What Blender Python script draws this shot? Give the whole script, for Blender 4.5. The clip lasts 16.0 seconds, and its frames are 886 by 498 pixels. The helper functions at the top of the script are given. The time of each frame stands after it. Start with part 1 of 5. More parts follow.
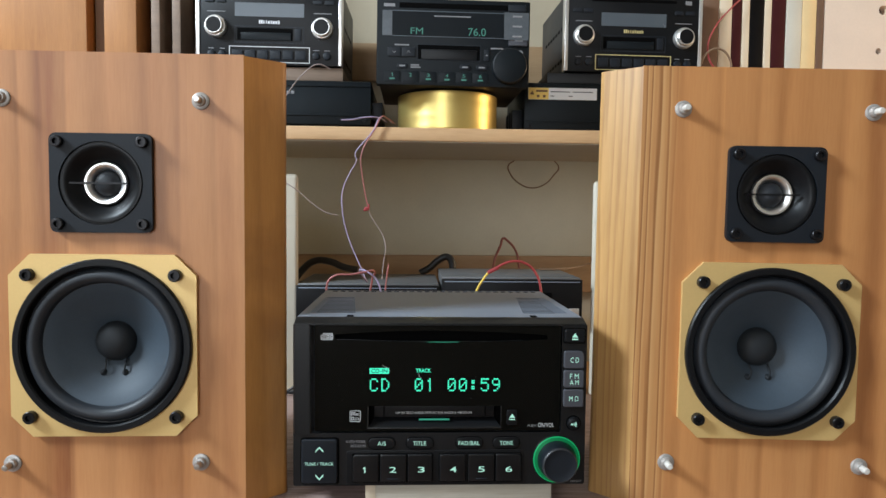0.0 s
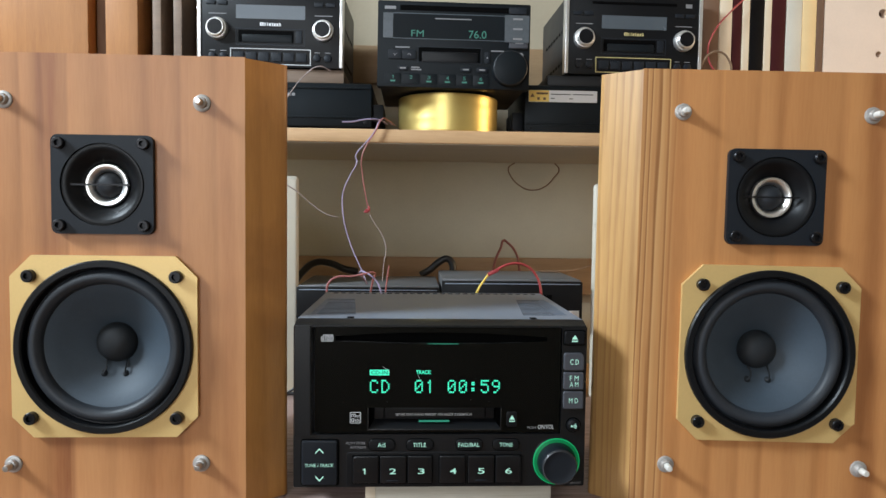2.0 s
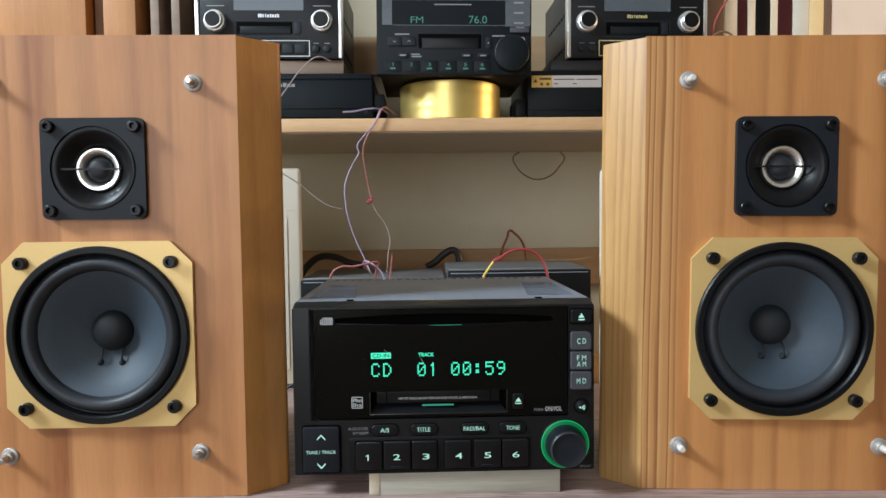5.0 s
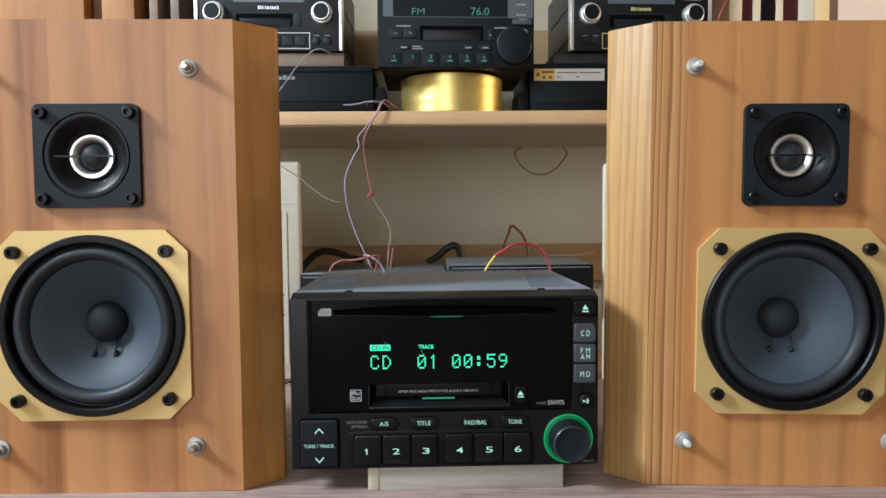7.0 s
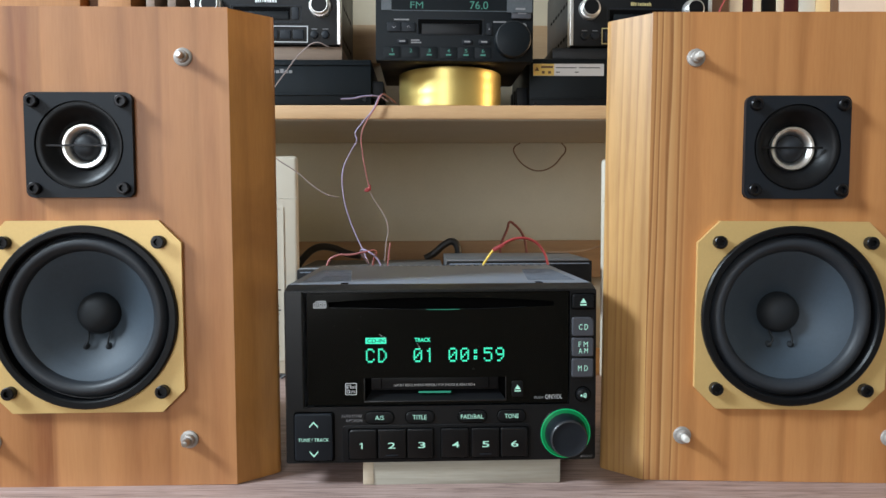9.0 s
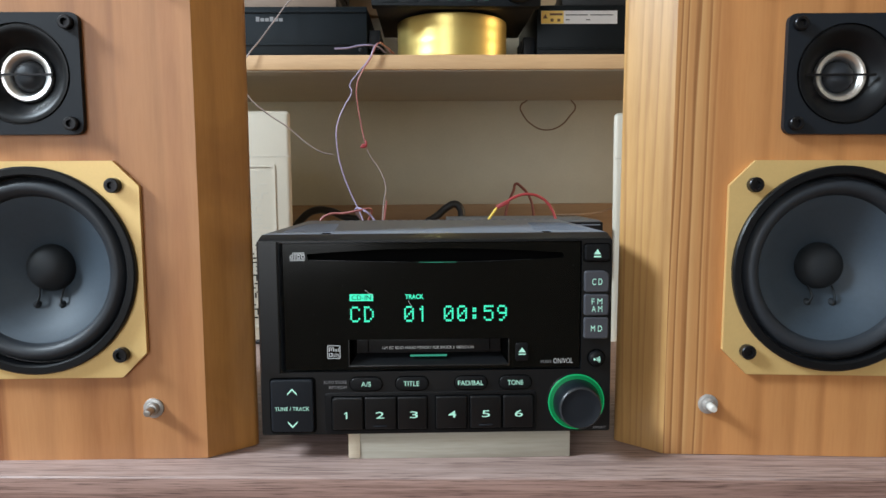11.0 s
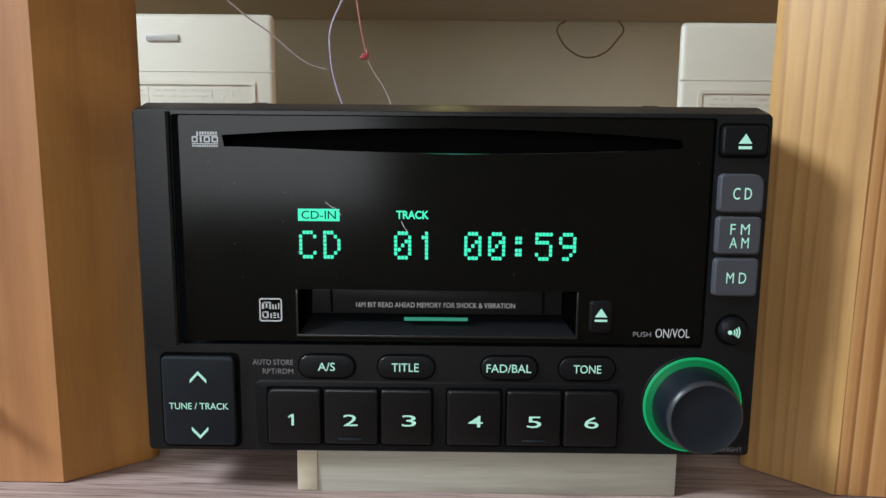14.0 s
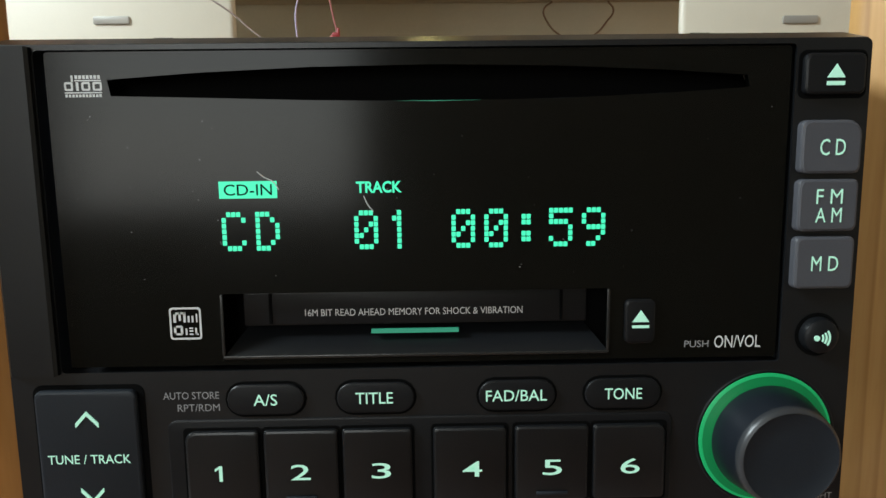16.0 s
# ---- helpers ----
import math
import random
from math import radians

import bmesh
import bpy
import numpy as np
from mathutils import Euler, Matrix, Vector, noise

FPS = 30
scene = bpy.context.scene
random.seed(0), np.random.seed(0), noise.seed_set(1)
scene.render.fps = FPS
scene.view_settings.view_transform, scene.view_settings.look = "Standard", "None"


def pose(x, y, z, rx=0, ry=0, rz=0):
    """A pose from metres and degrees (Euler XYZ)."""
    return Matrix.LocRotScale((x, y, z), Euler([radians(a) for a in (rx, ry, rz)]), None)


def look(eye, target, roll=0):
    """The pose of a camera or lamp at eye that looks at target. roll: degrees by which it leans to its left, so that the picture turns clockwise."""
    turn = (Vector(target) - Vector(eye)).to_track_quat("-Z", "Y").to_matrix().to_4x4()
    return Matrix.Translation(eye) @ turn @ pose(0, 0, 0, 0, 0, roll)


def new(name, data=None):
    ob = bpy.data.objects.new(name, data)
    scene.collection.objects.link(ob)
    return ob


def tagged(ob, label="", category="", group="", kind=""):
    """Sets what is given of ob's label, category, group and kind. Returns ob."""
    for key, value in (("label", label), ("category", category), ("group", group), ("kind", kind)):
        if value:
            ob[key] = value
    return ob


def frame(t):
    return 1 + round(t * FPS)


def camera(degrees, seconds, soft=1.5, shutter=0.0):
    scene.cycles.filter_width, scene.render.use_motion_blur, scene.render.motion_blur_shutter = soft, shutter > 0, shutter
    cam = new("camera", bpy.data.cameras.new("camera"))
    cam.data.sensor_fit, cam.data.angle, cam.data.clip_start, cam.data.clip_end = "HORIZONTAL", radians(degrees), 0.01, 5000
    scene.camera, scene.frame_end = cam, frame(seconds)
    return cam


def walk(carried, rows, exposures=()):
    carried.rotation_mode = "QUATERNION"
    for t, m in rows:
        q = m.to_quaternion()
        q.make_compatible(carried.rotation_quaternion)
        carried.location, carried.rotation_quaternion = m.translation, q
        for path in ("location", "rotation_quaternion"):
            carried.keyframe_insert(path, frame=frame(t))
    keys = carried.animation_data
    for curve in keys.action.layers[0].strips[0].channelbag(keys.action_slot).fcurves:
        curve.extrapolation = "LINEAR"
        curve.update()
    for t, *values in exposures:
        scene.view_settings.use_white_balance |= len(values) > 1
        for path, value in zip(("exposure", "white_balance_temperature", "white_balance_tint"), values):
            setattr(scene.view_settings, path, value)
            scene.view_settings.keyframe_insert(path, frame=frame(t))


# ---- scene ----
cam = camera(66.7, 16.0)
PATH = [
    (0, (-0.024, -0.402, 0.18), (0.067, 1.593, 0.073), 0.6),
    (0.5, (-0.024, -0.402, 0.179), (0.067, 1.593, 0.07), 0.6),
    (1, (-0.025, -0.403, 0.181), (0.065, 1.592, 0.072), 0.7),
    (1.5, (-0.024, -0.403, 0.181), (0.067, 1.592, 0.075), 0.7),
    (2, (-0.024, -0.403, 0.18), (0.066, 1.593, 0.079), 0.7),
    (2.5, (-0.025, -0.402, 0.18), (0.066, 1.593, 0.075), 0.6),
    (3, (-0.024, -0.401, 0.179), (0.065, 1.594, 0.069), 0.2),
    (3.5, (-0.023, -0.397, 0.173), (0.055, 1.599, 0.072), 0.1),
    (4, (-0.02, -0.395, 0.17), (0.051, 1.601, 0.066), -0.4),
    (6.5, (-0.018, -0.386, 0.162), (0.04, 1.611, 0.067), -0.6),
    (7, (-0.018, -0.384, 0.161), (0.041, 1.613, 0.057), -0.5),
    (7.5, (-0.017, -0.384, 0.161), (0.045, 1.612, 0.056), -0.5),
    (8, (-0.018, -0.384, 0.162), (0.047, 1.612, 0.054), -0.4),
    (8.2, (-0.018, -0.384, 0.162), (0.046, 1.612, 0.056), -0.3),
    (10.5, (-0.011, -0.35, 0.143), (0.052, 1.644, -0.002), -0.2),
    (11, (-0.009, -0.334, 0.14), (0.032, 1.657, -0.047), -0.4),
    (11.5, (-0.008, -0.316, 0.132), (0.016, 1.667, -0.125), 0.6),
    (12, (-0.006, -0.296, 0.133), (0.008, 1.691, -0.092), 0.1),
    (12.5, (-0.008, -0.266, 0.122), (-0.045, 1.72, -0.114), -0.6),
    (13, (-0.005, -0.239, 0.113), (-0.062, 1.745, -0.137), -0.4),
    (13.5, (-0.006, -0.213, 0.107), (-0.062, 1.769, -0.159), -0.1),
    (14, (-0.007, -0.189, 0.102), (-0.017, 1.791, -0.18), 0.5),
    (14.5, (-0.006, -0.17, 0.102), (-0.001, 1.812, -0.168), 0.2),
    (15, (-0.008, -0.152, 0.093), (0.013, 1.819, -0.245), -0.1),
    (15.5, (-0.003, -0.143, 0.092), (0.036, 1.836, -0.197), 0.0),
    (16, (-0.006, -0.137, 0.091), (0.027, 1.844, -0.187), -0.7),
]
walk(cam, [(t, look(eye, target, roll)) for t, eye, target, roll in PATH], [(0, -0.08, 6500, 10), (12.0, -0.06, 6500, 10), (13.5, -0.14, 6500, 10), (14.5, -0.16, 6500, 10), (15.0, -0.16, 6650, 9), (15.5, -0.10, 6900, 7), (16.0, -0.12, 7000, 6)])


# ---- world, lamps ----
world = bpy.data.worlds.new("world")
scene.world = world
world.use_nodes = True
sky = world.node_tree.nodes.new("ShaderNodeTexSky")
sky.sky_type, sky.sun_disc, sky.sun_elevation, sky.sun_rotation = "NISHITA", False, radians(35), radians(-115)
world.node_tree.links.new(sky.outputs[0], world.node_tree.nodes["Background"].inputs[0])
world.node_tree.nodes["Background"].inputs[1].default_value = 0.1


def window_light(name, m, sx, sy, watts, col):
    d = bpy.data.lights.new(name, "AREA")
    d.shape, d.size, d.size_y, d.energy, d.color = "RECTANGLE", sx, sy, watts, col
    new(name, d).matrix_world = m


window_light("window_light", look((-1.52, -0.50, 1.20), (0, 0.1, 0.12)), 0.38, 0.42, 69, (0.75, 0.89, 1.0))
window_light("rear_window_light", look((-0.80, -2.30, 0.62), (-0.80, 0.2, 0.62)), 1.05, 1.40, 25, (0.90, 0.95, 1.0))

window_light("east_window_light", look((1.55, 0.42, 0.34), (-0.11, 0.02, 0.16)), 0.42, 0.42, 15, (1.0, 0.70, 0.40))

# ---- materials ----
def nodes_of(name):
    m = bpy.data.materials.new(name)
    m.use_nodes = True
    return m, m.node_tree, m.node_tree.nodes["Principled BSDF"]


def set_in(nt, node, **kw):
    for k, v in kw.items():
        node.inputs[k.replace("_", " ")].default_value = v


def ramp(nt, src, stops):
    r = nt.nodes.new("ShaderNodeValToRGB")
    while len(r.color_ramp.elements) < len(stops):
        r.color_ramp.elements.new(0.5)
    for e, (p, c) in zip(r.color_ramp.elements, stops):
        e.position, e.color = p, (*c, 1)
    nt.links.new(src, r.inputs[0])
    return r.outputs[0]


def noise_at(nt, vec, scale, detail=4, rough=0.55, distort=0.0):
    n = nt.nodes.new("ShaderNodeTexNoise")
    set_in(nt, n, Scale=scale, Detail=detail, Roughness=rough, Distortion=distort)
    nt.links.new(vec, n.inputs["Vector"])
    return n.outputs[0]


def mapped(nt, scale=(1, 1, 1), shift=(0, 0, 0), vary=True):
    tc = nt.nodes.new("ShaderNodeTexCoord")
    mp = nt.nodes.new("ShaderNodeMapping")
    mp.inputs["Scale"].default_value = scale
    mp.inputs["Location"].default_value = shift
    if vary:
        oi = nt.nodes.new("ShaderNodeObjectInfo")
        ad = nt.nodes.new("ShaderNodeVectorMath")
        ad.operation = "ADD"
        nt.links.new(tc.outputs["Object"], ad.inputs[0])
        nt.links.new(oi.outputs["Random"], ad.inputs[1])
        nt.links.new(ad.outputs[0], mp.inputs["Vector"])
    else:
        nt.links.new(tc.outputs["Object"], mp.inputs["Vector"])
    return mp.outputs[0]


def mix_col(nt, fac, a, b, mode="MIX"):
    m = nt.nodes.new("ShaderNodeMix")
    m.data_type, m.blend_type = "RGBA", mode
    for key, v in ((0, fac), (6, a), (7, b)):
        if isinstance(v, (int, float)):
            m.inputs[key].default_value = v
        elif isinstance(v, tuple):
            m.inputs[key].default_value = (*v, 1)
        else:
            nt.links.new(v, m.inputs[key])
    return m.outputs[2]


def bump(nt, bsdf, height, strength, dist):
    b = nt.nodes.new("ShaderNodeBump")
    b.inputs["Strength"].default_value, b.inputs["Distance"].default_value = strength, dist
    nt.links.new(height, b.inputs["Height"])
    nt.links.new(b.outputs[0], bsdf.inputs["Normal"])


def plain(name, col, rough=0.5, metal=0.0, grain=900, vary=0.12, relief=0.00004, coat=0.0, spec=0.5):
    """A surface with fine grain and broad soft wear."""
    m, nt, b = nodes_of(name)
    v = mapped(nt)
    fine, broad = noise_at(nt, v, grain, 3), noise_at(nt, v, 22, 5)
    lo, hi = tuple(c * (1 - vary) for c in col), tuple(min(1, c * (1 + vary)) for c in col)
    c1 = ramp(nt, broad, [(0.3, lo), (0.7, hi)])
    nt.links.new(mix_col(nt, 0.35, c1, ramp(nt, fine, [(0.3, lo), (0.7, hi)])), b.inputs["Base Color"])
    rr = nt.nodes.new("ShaderNodeMapRange")
    set_in(nt, rr, To_Min=max(0.02, rough - 0.07), To_Max=min(1, rough + 0.07))
    nt.links.new(broad, rr.inputs[0])
    nt.links.new(rr.outputs[0], b.inputs["Roughness"])
    set_in(nt, b, Metallic=metal, Coat_Weight=coat, Specular_IOR_Level=spec)
    if relief:
        bump(nt, b, fine, 0.5, relief)
    return m


def glowing(name, col, strength, base=(0.02, 0.05, 0.04), spec=0.3):
    m, nt, b = nodes_of(name)
    set_in(nt, b, Base_Color=(*base, 1), Roughness=0.4, Specular_IOR_Level=spec, Emission_Color=(*col, 1), Emission_Strength=strength)
    return m


def wood(name, dark, mid, light, axis="z", board=0.055, stripes=0.35, rough=0.42, stripe_scale=26, seam=0.5, shift=0.0, zone=None, zone_cols=None, vary=True, wave=None, streaks=(), mottle=0.0, along_scale=0.07, pore=0.14, flecks=0.0, spread=0.22):
    """Boards glued side by side, their grain along one axis; zone: a stretch across in which strong growth rings stand."""
    dark, mid, light = ((r * 1.03, g * 0.965, bl * 0.95) for r, g, bl in (dark, mid, light))
    m, nt, b = nodes_of(name)
    along = {"x": 0, "y": 1, "z": 2}[axis]
    sc = [1.0, 1.0, 1.0]
    sc[along] = along_scale
    v = mapped(nt, tuple(sc), (shift, shift * 0.7, shift * 1.3), vary)
    raw = mapped(nt, (1, 1, 1), (0, 0, 0), False)
    sep = nt.nodes.new("ShaderNodeSeparateXYZ")
    nt.links.new(raw, sep.inputs[0])
    across = sep.outputs[2 if axis == "x" else 0]
    dv = nt.nodes.new("ShaderNodeMath")
    dv.operation = "DIVIDE"
    dv.inputs[1].default_value = board
    nt.links.new(across, dv.inputs[0])
    ad = nt.nodes.new("ShaderNodeMath")
    ad.operation = "ADD"
    ad.inputs[1].default_value = 17.31 + shift
    nt.links.new(dv.outputs[0], ad.inputs[0])
    fl = nt.nodes.new("ShaderNodeMath")
    fl.operation = "FLOOR"
    nt.links.new(ad.outputs[0], fl.inputs[0])
    wn = nt.nodes.new("ShaderNodeTexWhiteNoise")
    wn.noise_dimensions = "1D"
    nt.links.new(fl.outputs[0], wn.inputs["W"])
    # each board takes its own cut of the grain
    cut = nt.nodes.new("ShaderNodeVectorMath")
    cut.operation = "ADD"
    nt.links.new(v, cut.inputs[0])
    nt.links.new(wn.outputs["Color"], cut.inputs[1])
    broad = noise_at(nt, cut.outputs[0], stripe_scale, 3, 0.5, 0.6)
    rings = noise_at(nt, cut.outputs[0], stripe_scale * 4.2, 4, 0.6, 0.3)
    pores = noise_at(nt, cut.outputs[0], 900, 3)
    cloud = noise_at(nt, raw, 9, 4)
    base = ramp(nt, broad, [(0.5 - spread, dark), (0.5, mid), (0.5 + spread, light)])
    base = mix_col(nt, stripes, base, ramp(nt, rings, [(0.3, dark), (0.55, mid), (0.75, light)]))
    tone = ramp(nt, wn.outputs["Value"], [(0.0, tuple(1 - 0.38 * seam * k for k in (0.8, 1.0, 1.1))), (1.0, (1 + 0.1 * seam, 1 + 0.07 * seam, 1.0))])
    base = mix_col(nt, 1.0, base, tone, "MULTIPLY")
    base = mix_col(nt, 0.5, base, ramp(nt, cloud, [(0.3, (0.88, 0.85, 0.82)), (0.7, (1.05, 1.05, 1.05))]), "MULTIPLY")
    if wave or zone:
        def rings_of(period, wander, size):
            """Saw-toothed bands across the grain that wander with a slow noise."""
            sl = [1.0, 1.0, 1.0]
            sl[along] = 0.10
            slow = noise_at(nt, mapped(nt, tuple(sl), (shift, shift, shift), vary), size, 2, 0.45, 0.2)
            a = nt.nodes.new("ShaderNodeMath")
            a.operation = "MULTIPLY"
            a.inputs[1].default_value = 1 / period
            nt.links.new(across, a.inputs[0])
            c = nt.nodes.new("ShaderNodeMath")
            c.operation = "MULTIPLY_ADD"
            c.inputs[1].default_value = wander
            nt.links.new(slow, c.inputs[0])
            nt.links.new(a.outputs[0], c.inputs[2])
            sl[along] = 0.02
            quick = noise_at(nt, mapped(nt, tuple(sl), (shift + 3, shift, shift), vary), 0.45 / period, 2, 0.5, 0.1)
            e = nt.nodes.new("ShaderNodeMath")
            e.operation = "MULTIPLY_ADD"
            e.inputs[1].default_value = 2.2
            nt.links.new(quick, e.inputs[0])
            nt.links.new(c.outputs[0], e.inputs[2])
            f = nt.nodes.new("ShaderNodeMath")
            f.operation = "FRACT"
            nt.links.new(e.outputs[0], f.inputs[0])
            return f.outputs[0]
    if wave:
        k = wave[3]
        figure = ramp(nt, rings_of(*wave[:3]), [(0.0, (1.04, 1.03, 1.02)), (0.45, (1 - 0.08 * k, 1 - 0.1 * k, 1 - 0.12 * k)), (0.68, (1 - 0.26 * k, 1 - 0.34 * k, 1 - 0.40 * k)), (0.78, (1 - 0.40 * k, 1 - 0.50 * k, 1 - 0.57 * k)), (0.86, (1 - 0.40 * k, 1 - 0.50 * k, 1 - 0.57 * k)), (1.0, (1.04, 1.03, 1.02))])
        depth = nt.nodes.new("ShaderNodeMapRange")
        set_in(nt, depth, From_Min=0.35, From_Max=0.62, To_Min=0.5, To_Max=1.0)
        nt.links.new(noise_at(nt, v, 38, 2), depth.inputs[0])
        base = mix_col(nt, depth.outputs[0], base, figure, "MULTIPLY")
    if zone:
        zc = ramp(nt, rings_of(0.0044, 3.0, 22), [(0.0, zone_cols[2]), (0.35, zone_cols[1]), (0.58, zone_cols[1]), (0.78, zone_cols[0]), (0.90, zone_cols[0]), (1.0, zone_cols[2])])
        rg = nt.nodes.new("ShaderNodeMapRange")
        set_in(nt, rg, From_Min=zone[0], From_Max=zone[1])
        nt.links.new(across, rg.inputs[0])
        base = mix_col(nt, rg.outputs[0], base, zc)
    for centre, width, depth_ in streaks:
        # a dark streak of heartwood that wanders along the board
        sl = [1.0, 1.0, 1.0]
        sl[along] = 0.22
        slow = noise_at(nt, mapped(nt, tuple(sl), (centre * 40, shift, shift), vary), 14, 3, 0.5)
        pos = nt.nodes.new("ShaderNodeMath")
        pos.operation = "MULTIPLY_ADD"
        pos.inputs[1].default_value = width * 3.0
        nt.links.new(slow, pos.inputs[0])
        nt.links.new(across, pos.inputs[2])
        off = nt.nodes.new("ShaderNodeMath")
        off.operation = "SUBTRACT"
        off.inputs[1].default_value = centre + width * 1.5
        nt.links.new(pos.outputs[0], off.inputs[0])
        away = nt.nodes.new("ShaderNodeMath")
        away.operation = "ABSOLUTE"
        nt.links.new(off.outputs[0], away.inputs[0])
        near = nt.nodes.new("ShaderNodeMapRange")
        near.interpolation_type = "SMOOTHSTEP"
        set_in(nt, near, From_Min=width, From_Max=width * 0.25, To_Min=0.0, To_Max=depth_)
        nt.links.new(away.outputs[0], near.inputs[0])
        thread = nt.nodes.new("ShaderNodeMath")
        thread.operation = "MULTIPLY"
        nt.links.new(near.outputs[0], thread.inputs[0])
        grainy = nt.nodes.new("ShaderNodeMapRange")
        set_in(nt, grainy, From_Min=0.32, From_Max=0.62, To_Min=0.35, To_Max=1.0)
        nt.links.new(rings, grainy.inputs[0])
        nt.links.new(grainy.outputs[0], thread.inputs[1])
        base = mix_col(nt, thread.outputs[0], base, mix_col(nt, 1.0, base, (0.58, 0.43, 0.37), "MULTIPLY"))
    if flecks:
        dark_line = ramp(nt, rings, [(0.33, (flecks, flecks, flecks)), (0.45, (0, 0, 0))])
        base = mix_col(nt, dark_line, base, tuple(0.55 * c for c in dark))
    if mottle:
        base = mix_col(nt, mottle, base, ramp(nt, noise_at(nt, mapped(nt, (1, 1, 0.45), (shift, shift, shift), vary), 30, 3, 0.5, 0.8), [(0.34, (0.66, 0.58, 0.50)), (0.62, (1.06, 1.05, 1.03))]), "MULTIPLY")
    base = mix_col(nt, pore, base, ramp(nt, pores, [(0.35, dark), (0.6, light)]))
    nt.links.new(base, b.inputs["Base Color"])
    rr = nt.nodes.new("ShaderNodeMapRange")
    set_in(nt, rr, To_Min=rough - 0.06, To_Max=rough + 0.08)
    nt.links.new(broad, rr.inputs[0])
    nt.links.new(rr.outputs[0], b.inputs["Roughness"])
    bump(nt, b, pores, 0.35, 0.0001)
    return m


